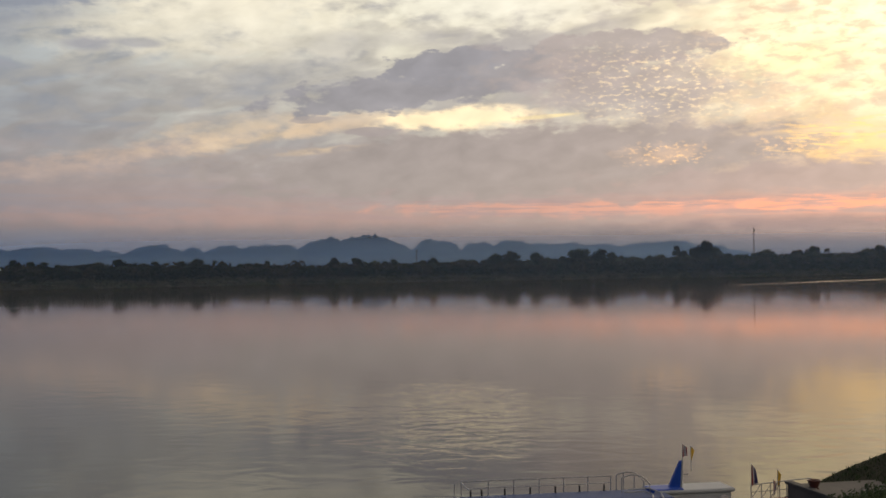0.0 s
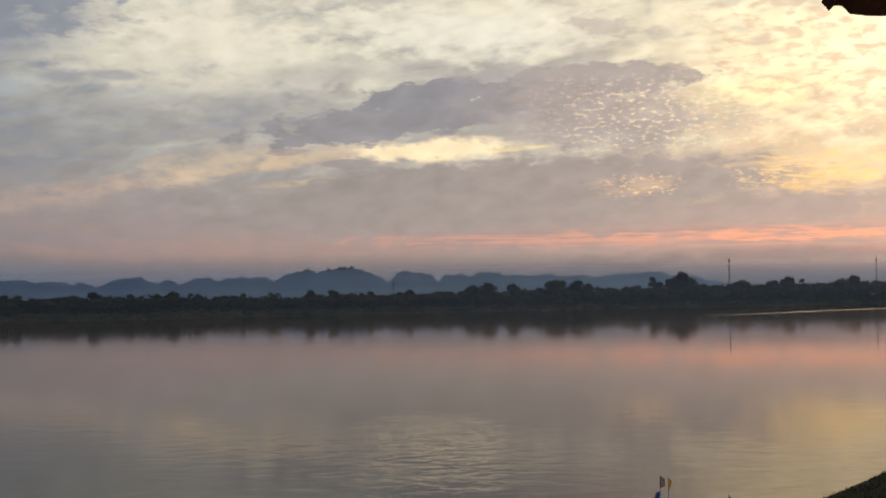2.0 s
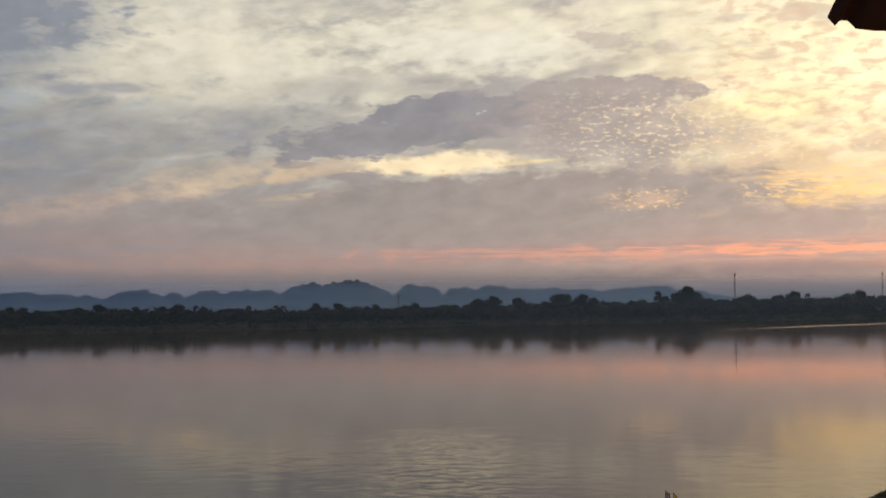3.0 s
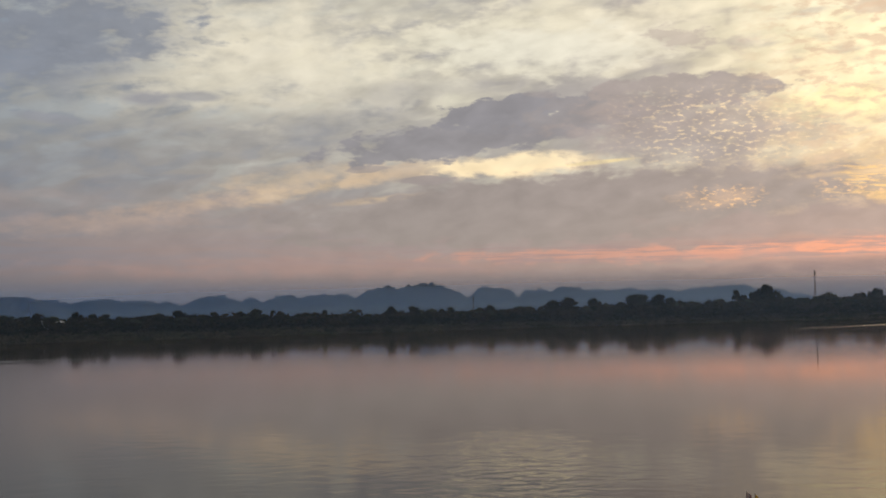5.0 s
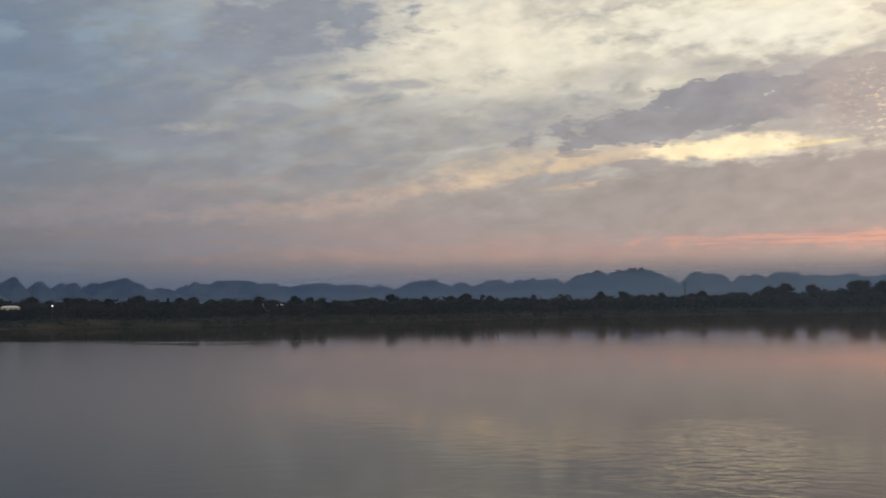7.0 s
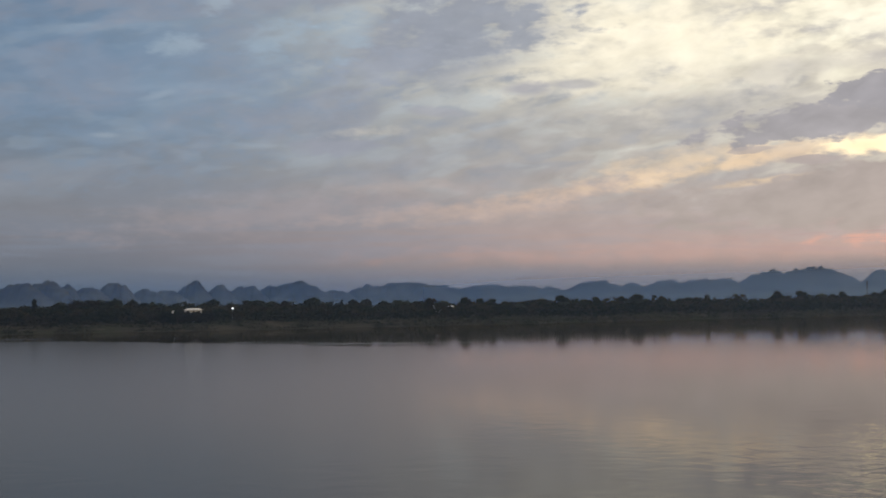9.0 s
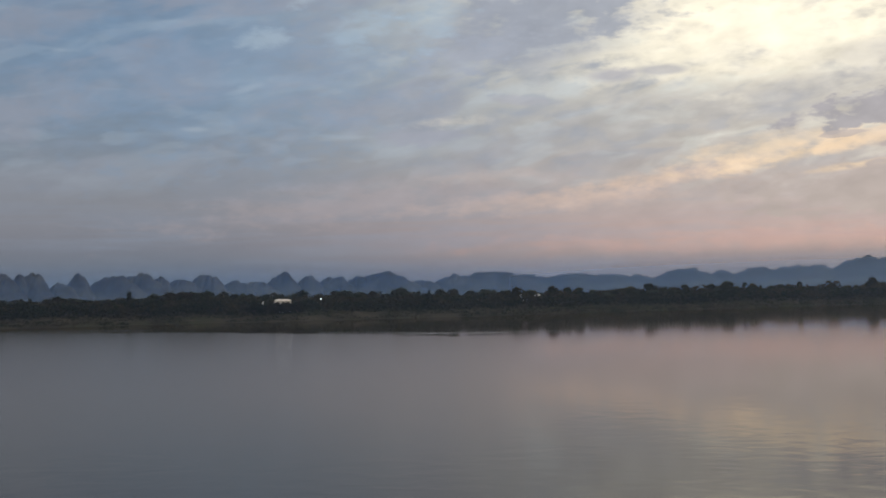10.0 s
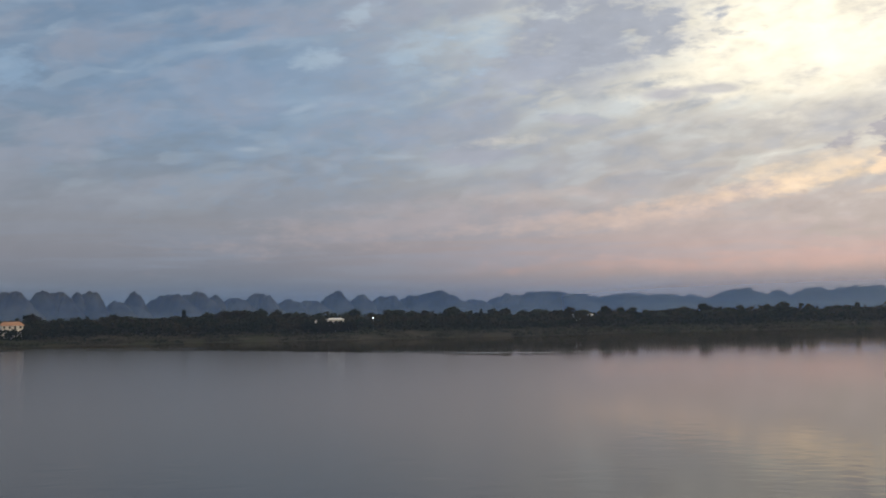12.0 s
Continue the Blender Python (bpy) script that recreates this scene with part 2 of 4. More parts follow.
W.put(W.node("ShaderNodeOutputWorld").inputs[0], bg.outputs[0])

sun = new("sun", bpy.data.lights.new("sun", "SUN"))
sun.data.energy, sun.data.angle, sun.data.color = 0.5, radians(12), (1.0, 0.86, 0.66)
sa, se = radians(SUN_AZ), radians(SUN_EL)
sun.matrix_world = look((0, 0, 60), (-math.sin(sa) * math.cos(se) * 100, -math.cos(sa) * math.cos(se) * 100, 60 - math.sin(se) * 100))


# ---- materials ----
def material(name, colour, rough=0.8, metal=0.0, vary=0.25, scale=1.0, bump=0.3, fine=8.0, second=None, shine=0.3, leafy=False):
    """A surface with stains at one scale, grain at another and a little relief."""
    mat = bpy.data.materials.new(name)
    mat.use_nodes = True
    mat.node_tree.nodes.clear()
    N = Nodes(mat.node_tree)
    p = N.node("ShaderNodeBsdfPrincipled")
    co = N.node("ShaderNodeNewGeometry").outputs["Position"]
    big, small = N.noise(co, scale, 5), N.noise(co, scale * fine, 4)
    rnd = N.node("ShaderNodeObjectInfo").outputs["Random"]
    k = N.add(N.mul(N.sub(big, 0.5), vary * 2.4), N.mul(N.sub(small, 0.5), vary * 1.4))
    k = N.add(N.add(k, 1.0), N.mul(N.sub(rnd, 0.5), vary))
    base = (*colour, 1.0)
    if second:
        base = N.mix(N.rng(big, 0.42, 0.6), base, (*second, 1.0))
    col = N.mix(1.0, base, N.xyz(k, k, k), "MULTIPLY")
    N.put(p.inputs["Base Color"], col)
    N.put(p.inputs["Roughness"], N.m("ADD", rough, N.mul(N.sub(small, 0.5), 0.2), clamp=True))
    p.inputs["Metallic"].default_value = metal
    p.inputs["Specular IOR Level"].default_value = shine
    if bump:
        b = N.node("ShaderNodeBump")
        b.inputs["Strength"].default_value = bump
        b.inputs["Distance"].default_value = 0.3 / (scale * fine)
        N.put(b.inputs["Height"], small)
        N.put(p.inputs["Normal"], b.outputs[0])
    last = p.outputs[0]
    if leafy:
        # thin leaves pass half of the light that falls on them
        tr = N.node("ShaderNodeBsdfTranslucent")
        N.put(tr.inputs[0], col)
        half = N.node("ShaderNodeMixShader")
        half.inputs[0].default_value = 0.5
        N.put(half.inputs[1], last)
        N.put(half.inputs[2], tr.outputs[0])
        last = half.outputs[0]
    N.put(N.node("ShaderNodeOutputMaterial").inputs[0], last)
    return mat


M_LEAF = material("leaf", (0.021, 0.028, 0.017), 0.7, vary=0.5, scale=0.06, fine=12, bump=0, second=(0.033, 0.031, 0.019), shine=0.05, leafy=True)
M_LEAF_PALE = material("pale_leaf", (0.040, 0.048, 0.028), 0.7, vary=0.45, scale=0.06, fine=12, bump=0, shine=0.05, leafy=True)
M_BARK = material("bark", (0.09, 0.07, 0.05), 0.9, vary=0.3, scale=2)
M_SHRUB = material("bank_grass", (0.025, 0.032, 0.020), 0.85, vary=0.5, scale=0.05, fine=14, bump=0, second=(0.036, 0.034, 0.024), shine=0.05, leafy=True)
M_HILL = material("wooded_limestone", (0.050, 0.053, 0.060), 0.9, vary=0.35, scale=0.012, fine=6, bump=0.5, second=(0.07, 0.075, 0.075), shine=0.05)

# ground: grass, bare earth and sand
M_GROUND = bpy.data.materials.new("bank_earth")
M_GROUND.use_nodes = True
M_GROUND.node_tree.nodes.clear()
G = Nodes(M_GROUND.node_tree)
g_co = G.node("ShaderNodeNewGeometry").outputs["Position"]
g_big, g_mid, g_small = G.noise(g_co, 0.012, 5), G.noise(g_co, 0.08, 5), G.noise(g_co, 1.5, 5)
g_col = G.mix(G.rng(g_big, 0.42, 0.58), (0.034, 0.038, 0.020, 1), (0.046, 0.039, 0.030, 1))
g_col = G.mix(G.rng(g_mid, 0.52, 0.68), g_col, (0.075, 0.063, 0.048, 1))
g_col = G.mix(G.mul(g_small, 0.6), g_col, (0.035, 0.040, 0.022, 1))
g_p = G.node("ShaderNodeBsdfPrincipled")
G.put(g_p.inputs["Base Color"], g_col)
g_p.inputs["Roughness"].default_value = 0.95
g_p.inputs["Specular IOR Level"].default_value = 0.05
g_b = G.node("ShaderNodeBump")
g_b.inputs["Strength"].default_value, g_b.inputs["Distance"].default_value = 0.6, 0.2
G.put(g_b.inputs["Height"], g_small)
G.put(g_p.inputs["Normal"], g_b.outputs[0])
G.put(G.node("ShaderNodeOutputMaterial").inputs[0], g_p.outputs[0])

# silty river water: calm, with breezy patches
M_WATER = bpy.data.materials.new("river_water")
M_WATER.use_nodes = True
M_WATER.node_tree.nodes.clear()
R = Nodes(M_WATER.node_tree)
r_co = R.node("ShaderNodeNewGeometry").outputs["Position"]
rx, ry, rz = R.split(r_co)
r_d = R.m("SQRT", R.mad(rx, rx, R.mul(ry, ry)))


def breeze(x, y, w, d):
    """A cat's-paw on the water: 1 in its middle, 0 outside."""
    u, v = R.mul(R.sub(rx, x), 1 / w), R.mul(R.sub(ry, y), 1 / d)
    return R.rng(R.m("SQRT", R.mad(u, u, R.mul(v, v))), 1.3, 0.5)


r_noise = R.rng(R.noise(R.xyz(R.mul(rx, 0.6), R.mul(ry, 0.35), 0.0), 0.020, 4, 0.5, 0.6), 0.45, 0.66, 0.30, 0.62)
r_patch = R.m("MAXIMUM", r_noise, R.m("MAXIMUM", R.mul(breeze(0.5, 84, 8, 26), 1.0), breeze(24, 62, 9, 20)))
r_far = R.m("DIVIDE", 1.0, R.add(1.0, R.m("POWER", R.mul(r_d, 0.0105), 1.7)))
r_wave = R.add(R.mul(R.noise(R.xyz(R.mul(rx, 0.9), ry, 0.0), 0.44, 2, 0.48, 0.5), 1.0), R.mul(R.noise(R.xyz(rx, R.mul(ry, 1.2), 0.0), 2.6, 2, 0.5, 0.3), 0.07))
r_b = R.node("ShaderNodeBump")
r_b.inputs["Distance"].default_value = 0.11
R.put(r_b.inputs["Strength"], R.mul(r_patch, r_far))
R.put(r_b.inputs["Height"], r_wave)
r_p = R.node("ShaderNodeBsdfPrincipled")
r_p.inputs["Base Color"].default_value = (0.042, 0.036, 0.024, 1)
# a light wind roughens the reach before the upstream bank and leaves a calm strip along it
r_az = R.mul(R.m("ARCTAN2", rx, ry), 57.29578)
r_edge = R.mad(R.noise(R.xyz(R.mul(rx, 0.012), R.mul(ry, 0.05), 2.0), 1.0, 4, 0.55, 0.3), 70.0, r_d)
r_wind = R.mul(R.rng(r_az, -17, -24), R.rng(R.sub(r_edge, R.rng(r_az, -46, -24, 580, 355, smooth=False)), 8, -10))
R.put(r_p.inputs["Roughness"], R.m("MAXIMUM", R.mad(r_patch, 0.02, 0.042), R.mul(r_wind, 0.13)))
r_p.inputs["IOR"].default_value = 1.33
r_p.inputs["Specular IOR Level"].default_value = 0.20
R.put(r_p.inputs["Normal"], r_b.outputs[0])
r_silt = R.node("ShaderNodeBsdfDiffuse")
r_silt.inputs[0].default_value = (0.044, 0.043, 0.043, 1)
r_mix = R.node("ShaderNodeMixShader")
r_mix.inputs[0].default_value = 0.11
R.put(r_mix.inputs[1], r_p.outputs[0])
R.put(r_mix.inputs[2], r_silt.outputs[0])
R.put(R.node("ShaderNodeOutputMaterial").inputs[0], r_mix.outputs[0])


# mist: sheets of painted haze tint that pass most of what is behind them
def haze_sheet_material(name, density, top, fall, colour=(0.18, 0.42, 1.0, 1), span=(-2600, 1000)):
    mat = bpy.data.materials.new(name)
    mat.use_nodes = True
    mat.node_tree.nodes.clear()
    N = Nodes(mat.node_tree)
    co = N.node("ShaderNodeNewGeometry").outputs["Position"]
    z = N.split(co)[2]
    # the painted haze grows denser and greyer towards the sun's side
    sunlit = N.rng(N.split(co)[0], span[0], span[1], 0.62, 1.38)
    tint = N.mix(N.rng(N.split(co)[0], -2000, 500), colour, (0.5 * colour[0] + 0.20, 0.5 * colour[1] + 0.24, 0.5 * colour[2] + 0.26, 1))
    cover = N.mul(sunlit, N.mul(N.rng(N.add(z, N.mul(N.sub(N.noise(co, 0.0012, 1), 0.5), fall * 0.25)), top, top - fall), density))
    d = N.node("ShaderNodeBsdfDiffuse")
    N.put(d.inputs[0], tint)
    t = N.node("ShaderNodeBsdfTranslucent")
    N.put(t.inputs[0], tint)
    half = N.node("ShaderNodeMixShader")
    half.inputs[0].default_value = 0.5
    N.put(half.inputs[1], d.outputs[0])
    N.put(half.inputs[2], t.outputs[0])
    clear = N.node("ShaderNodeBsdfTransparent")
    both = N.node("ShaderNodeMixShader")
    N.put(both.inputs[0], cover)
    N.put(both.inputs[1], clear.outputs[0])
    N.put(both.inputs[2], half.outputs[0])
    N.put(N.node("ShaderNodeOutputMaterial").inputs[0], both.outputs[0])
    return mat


# ---- mesh helpers ----
def part(name, bm, mat, parent=None, label="", smooth=False):
    """Links a bmesh as one mesh object, under a thing or alone."""
    me = bpy.data.meshes.new(name)
    bm.to_mesh(me)
    bm.free()
    me.materials.append(mat)
    if smooth:
        me.polygons.foreach_set("use_smooth", [True] * len(me.polygons))
    ob = new(name, me)
    ob.parent = parent
    if label:
        tagged(ob, label)
    return ob


def raw(name, verts, faces, mat, parent=None, smooth=False):
    me = bpy.data.meshes.new(name)
    me.from_pydata(verts, [], faces)
    me.materials.append(mat)
    if smooth:
        me.polygons.foreach_set("use_smooth", [True] * len(me.polygons))
    ob = new(name, me)
    ob.parent = parent
    return ob


def box(bm, x0, y0, z0, x1, y1, z1, bevel=0.0):
    r = bmesh.ops.create_cube(bm, size=1.0, matrix=Matrix.Translation(((x0 + x1) / 2, (y0 + y1) / 2, (z0 + z1) / 2)) @ Matrix.Diagonal((x1 - x0, y1 - y0, z1 - z0, 1)))
    if bevel:
        edges = list({e for v in r["verts"] for e in v.link_edges})
        bmesh.ops.bevel(bm, geom=edges, offset=bevel, segments=2, affect="EDGES", profile=0.5)
    return bm


def rod(bm, a, b, r0, r1=None, n=8):
    a, b = Vector(a), Vector(b)
    d = b - a
    m = Matrix.Translation((a + b) / 2) @ d.to_track_quat("Z", "Y").to_matrix().to_4x4()
    bmesh.ops.create_cone(bm, cap_ends=True, segments=n, radius1=r0, radius2=r0 if r1 is None else r1, depth=d.length, matrix=m)
    return bm


def along(az, dist):
    """The place on the plan at that azimuth (degrees, right is positive) and distance."""
    return dist * math.sin(radians(az)), dist * math.cos(radians(az))


def empty(name, place, turn=0.0):
    ob = new(name)
    ob.matrix_world = pose(*place, 0, 0, turn)
    return ob


# ---- ground, far shore, river ----
def far_shore(az):
    """Distance of the far water's edge by azimuth."""
    steps = ((-60, 570), (-46, 640), (-38, 645), (-30, 640), (-22, 660), (-14, 715), (-4, 830), (6, 985), (14, 1180), (22, 1480), (32, 2100), (50, 2600))
    for (a0, d0), (a1, d1) in zip(steps, steps[1:]):
        if az <= a1:
            k = max(0.0, (az - a0) / (a1 - a0))
            return d0 + (d1 - d0) * k
    return steps[-1][1]


def near_shore(x):
    """How far ahead the near water's edge lies."""
    return 17.0 + 0.12 * x


def ground_z(x, y):
    az, d = math.degrees(math.atan2(x, y)), math.hypot(x, y)
    if y <= 90 and d < 180:
        back = near_shore(x) - y
        k = min(1.0, max(-0.4, back / 14.0))
        z = 8.3 * (k * k * (3 - 2 * k) if k > 0 else k * 0.9)
        spur = min(6.8, 0.52 * (x - 9.2)) if x > 8 else -3.0
        if math.hypot(x, y) > 46.0:
            spur -= (math.hypot(x, y) - 46.0) * 0.9
        z = max(z, spur, -3.0)
        return z + 0.12 * noise.noise((x * 0.5, y * 0.5, 0)) * (0.3 < z < 8.0)
    if abs(az) < 62 and y > 0:
        back = d - far_shore(az)
        k = min(1.0, max(-0.3, back / 70.0))
        z = 7.5 * (k ** 0.8 if k > 0 else k) * (0.85 + 0.3 * noise.noise((az * 0.25, 0, 5)))
        return z + (0.5 * noise.noise((x * 0.03, y * 0.03, 1)) if k > 0.02 else 0)
    return -2.0 if y > -30 and d > 150 else 8.3


def build_ground():
    verts, faces = [], []
    angles = [a * 1.0 for a in range(-62, 63)]
    rings = [0.6, 3, 6, 9, 11, 13, 15, 17, 19, 21, 24, 27, 30, 34, 38, 41, 43, 44.4, 45.2, 46, 47, 48, 50, 54, 58, 63, 68, 74, 80, 90, 105, 130, 160, 200, 300]
    back = [-60, -30, -10, 0, 6, 13, 20, 28, 38, 50, 70, 100, 180, 350, 700, 1400]
    for a in angles:
        for r in rings:
            x, y = along(a, r)
            verts.append((x, y, ground_z(x, y)))
        for b in back:
            x, y = along(a, far_shore(a) + b)
            verts.append((x, y, ground_z(x, y)))
        x, y = along(a, 4950)
        verts.append((x, y, 7.5))
    n = len(rings) + len(back) + 1
    for i in range(len(angles) - 1):
        for j in range(n - 1):
            p = i * n + j
            faces.append((p, p + n, p + n + 1, p + 1))
    # the land behind the eye
    base = len(verts)
    for a in range(62, 299, 4):
        for r in (0.6, 40, 400, 4950):
            x, y = along(a, r)
            verts.append((x, y, 8.3 if r < 100 else 8.0))
    k = len(range(62, 299, 4))
    for i in range(k - 1):
        for j in range(3):
            p = base + i * 4 + j
            faces.append((p, p + 4, p + 5, p + 1))
    # the patch of ground under the eye closes the rings
    hub = len(verts)
    verts.append((0.11, 0.07, 8.3))
    inner = [i * n for i in range(len(angles))] + [base + i * 4 for i in range(1, k)]
    for p, q in zip(inner, inner[1:] + inner[:1]):
        faces.append((hub, p, q))
    bm = bmesh.new()
    me = bpy.data.meshes.new("ground")
    me.from_pydata(verts, [], faces)
    bm.from_mesh(me)
    bmesh.ops.remove_doubles(bm, verts=bm.verts, dist=0.001)
    bmesh.ops.recalc_face_normals(bm, faces=bm.faces)
    if sum(f.normal.z for f in bm.faces) < 0:
        bmesh.ops.reverse_faces(bm, faces=bm.faces)
    return part("ground", bm, M_GROUND, smooth=True)


ground = tagged(build_ground(), "grassy earth river banks running back to a flat plain", "ground", kind="structure")
water = tagged(raw("water", [(-4000, -3000, 0), (4000, -3000, 0), (4000, 4500, 0), (-4000, 4500, 0)], [(0, 1, 2, 3)], M_WATER),
               "calm silty brown river mirroring the dawn sky", "water", kind="structure")

# ---- far hills ----
HILL_DIST = 4300.0


def hill(az, top, width, dist=HILL_DIST, seed=0.0):
    """A steep wooded limestone hill: top in degrees above the eye, width in degrees."""
    cx, cy = along(az, dist)
    half = math.tan(radians(width * 0.66 * 1.7)) * dist
    high = math.tan(radians(top)) * dist + H
    verts, faces, n, rings = [], [], 120, 34
    lean = noise.noise((az * 5.3, seed, 2.0)) * 0.35
    for i in range(rings + 1):
        r = i / rings
        for j in range(n):
            t = 2 * math.pi * j / n
            px, py = math.cos(t) * r, math.sin(t) * r
            q = math.hypot(px - lean * 0.25 * (1 - r), py) * 1.7
            # a steep-sided dome on a spreading skirt of woods
            prof = 0.48 + 0.52 * (1 - q ** 2.0) if q < 1 else 0.48 * max(0.0, 1 - ((q - 1) / 0.7) ** 1.2)
            ux = px * half / dist * 57.3 + az
            bumpy = noise.noise((ux * 1.9, py * 1.2, seed)) * 0.10 + noise.noise((ux * 5.5, py * 2.5, 3.0)) * 0.075 + noise.noise((ux * 16, py * 6, 1.0)) * 0.035
            verts.append((cx + px * half, cy + py * half * 0.5, max(-2.0, high * (prof + (bumpy - 0.02) * prof ** 0.5))))
    for i in range(rings):
        for j in range(n):
            a, b = i * n + j, i * n + (j + 1) % n
            faces.append((a, b, b + n, a + n))
    ob = raw("hill", verts, faces, M_HILL, smooth=True)
    return tagged(ob, "hazy blue wooded limestone hill beyond the plain", "hill", "karst hills on the skyline")

hill(-46.51, 1.65, 2.13)
hill(-45.20, 1.61, 1.60)
hill(-44.60, 1.55, 1.86)
hill(-43.70, 1.54, 0.90)
hill(-43.13, 1.56, 1.49)
hill(-42.03, 1.11, 1.60)
hill(-41.20, 1.48, 1.17)
hill(-39.64, 1.38, 2.39)
hill(-38.50, 1.49, 2.02)
hill(-37.60, 1.32, 1.06)
hill(-36.70, 1.18, 1.86)
hill(-35.54, 1.37, 1.76)
hill(-34.24, 1.08, 1.60)
hill(-33.19, 0.99, 1.86)
hill(-32.00, 1.39, 1.49)
hill(-30.89, 1.21, 1.33)
hill(-29.75, 1.16, 1.86)
hill(-28.53, 1.17, 1.33)
hill(-27.36, 1.30, 2.93)
hill(-25.64, 0.90, 2.13)
hill(-23.91, 1.10, 2.39)
hill(-22.32, 1.22, 3.99)
hill(-20.74, 1.08, 2.39)
hill(-19.04, 1.02, 1.60)
hill(-18.13, 1.05, 2.66)
hill(-16.58, 0.99, 2.23)
hill(-15.43, 0.89, 1.70)
hill(-14.41, 0.78, 1.22)
hill(-13.28, 1.15, 2.55)
hill(-11.64, 1.02, 1.33)
hill(-10.10, 1.11, 2.13)
hill(-8.63, 1.14, 2.13)
hill(-7.44, 1.15, 1.86)
hill(-6.11, 1.24, 1.60)
hill(-5.26, 1.47, 2.13)
hill(-3.47, 1.57, 3.19)
hill(-2.04, 1.02, 1.60)
hill(-0.47, 1.37, 2.02)
hill(0.43, 1.17, 1.17)
hill(1.40, 1.18, 1.06)
hill(2.02, 1.20, 1.22)
hill(3.23, 1.28, 2.39)
hill(4.61, 1.12, 2.39, 4750.0)
hill(5.97, 1.13, 2.66, 4750.0)
hill(7.43, 1.07, 3.19, 4750.0)
hill(5.73, 1.10, 3.19, 4750.0)
hill(7.83, 0.97, 2.93, 4750.0)
hill(9.91, 1.14, 3.99, 4750.0)
hill(10.68, 1.18, 2.93, 4750.0)
hill(12.21, 0.98, 2.66, 4750.0)
hill(13.35, 0.74, 2.13, 4750.0)

# upright sheets that paint blue haze over the hills and mist on the plain
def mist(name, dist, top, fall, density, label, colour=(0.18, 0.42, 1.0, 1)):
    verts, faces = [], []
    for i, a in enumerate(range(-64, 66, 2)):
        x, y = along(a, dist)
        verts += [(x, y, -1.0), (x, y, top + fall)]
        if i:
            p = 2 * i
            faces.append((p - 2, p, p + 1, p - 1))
    ob = raw(name, verts, faces, haze_sheet_material(name, density, top, fall, colour))
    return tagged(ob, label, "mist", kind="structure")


mist("backdrop", 4460.0, 130.0, 90.0, 0.25, "upright sheet painting thin blue morning haze between the hills")
mist("backdrop", 3600.0, 150.0, 80.0, 0.46, "upright sheet painting thin blue morning haze before the hills")
mist("backdrop", 3400.0, 66.0, 76.0, 0.38, "upright sheet painting pale ground mist at the foot of the hills", (0.46, 0.66, 0.90, 1))


def shore_haze_sheet():
    """A tinted sheet over the water that paints haze and lifts the far trees' darks."""
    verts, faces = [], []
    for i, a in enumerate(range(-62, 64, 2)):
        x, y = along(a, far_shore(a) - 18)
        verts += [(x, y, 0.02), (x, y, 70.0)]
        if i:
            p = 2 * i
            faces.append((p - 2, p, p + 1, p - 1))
    return raw("backdrop", verts, faces, haze_sheet_material("shore_haze_sheet", 0.155, 46.0, 26.0, (0.26, 0.46, 0.90, 1), (-420, 320)))


tagged(shore_haze_sheet(), "upright sheet painting faint blue haze over the water by the far trees", "mist", kind="structure")


# ---- trees of the far bank ----
def leaf_card(verts, faces, c, size, rng):
    d = Vector((rng.gauss(0, 1), rng.gauss(0, 1), rng.gauss(0, 1))).normalized()
    u = d.orthogonal().normalized() * size
    v = d.cross(u).normalized() * size * 0.6
    k = len(verts)
    verts += [c - u, c - v, c + u, c + v]
    faces.append((k, k + 1, k + 2, k + 3))


def build_tree(seed, high, spread, shape, mat):
    """A tapered trunk with limbs and a crown of many leaf clumps."""
    rng = random.Random(seed)
    root = empty("tree", (0, 0, 0))
    bm = bmesh.new()
    fork = high * (0.5 if shape == "tall" else 0.34)
    rod(bm, (0, 0, -1.5), (0, 0, fork), high * 0.022, high * 0.014, 7)
    clumps = []
    for i in range(27):
        t = i * 2.4 + rng.random()
        up = rng.uniform(*{"round": (0.22, 0.86), "tall": (0.2, 0.93), "flat": (0.5, 0.9), "cone": (0.12, 0.88)}[shape])
        out = {"round": math.sin(math.pi * (0.18 + 0.74 * up)), "tall": 0.75 * math.sin(math.pi * (0.15 + 0.72 * up)) + 0.15, "flat": 0.5 + 0.6 * up, "cone": 1.1 - up}[shape]
        r = spread * out * rng.uniform(0.25, 0.95)
        tip = Vector((math.cos(t) * r, math.sin(t) * r, up * high))
        rod(bm, (0, 0, min(up * high, fork) * rng.uniform(0.55, 1.0)), tip, high * 0.008, high * 0.003, 5)
        clumps.append((tip, out))
    clumps.append((Vector((0, 0, high * 0.9)), 0.6))
    part("trunk", bm, M_BARK, root)
    verts, faces = [], []
    for c, out in clumps:
        size = spread * rng.uniform(0.34, 0.50) * (0.55 + 0.45 * min(1, out))
        for _ in range(135):
            d = Vector((rng.gauss(0, 1), rng.gauss(0, 1), rng.gauss(0, 0.75))).normalized()
            leaf_card(verts, faces, c + d * size * rng.random() ** 0.42, spread * rng.uniform(0.05, 0.115), rng)
    raw("crown", verts, faces, mat, root)
    return root


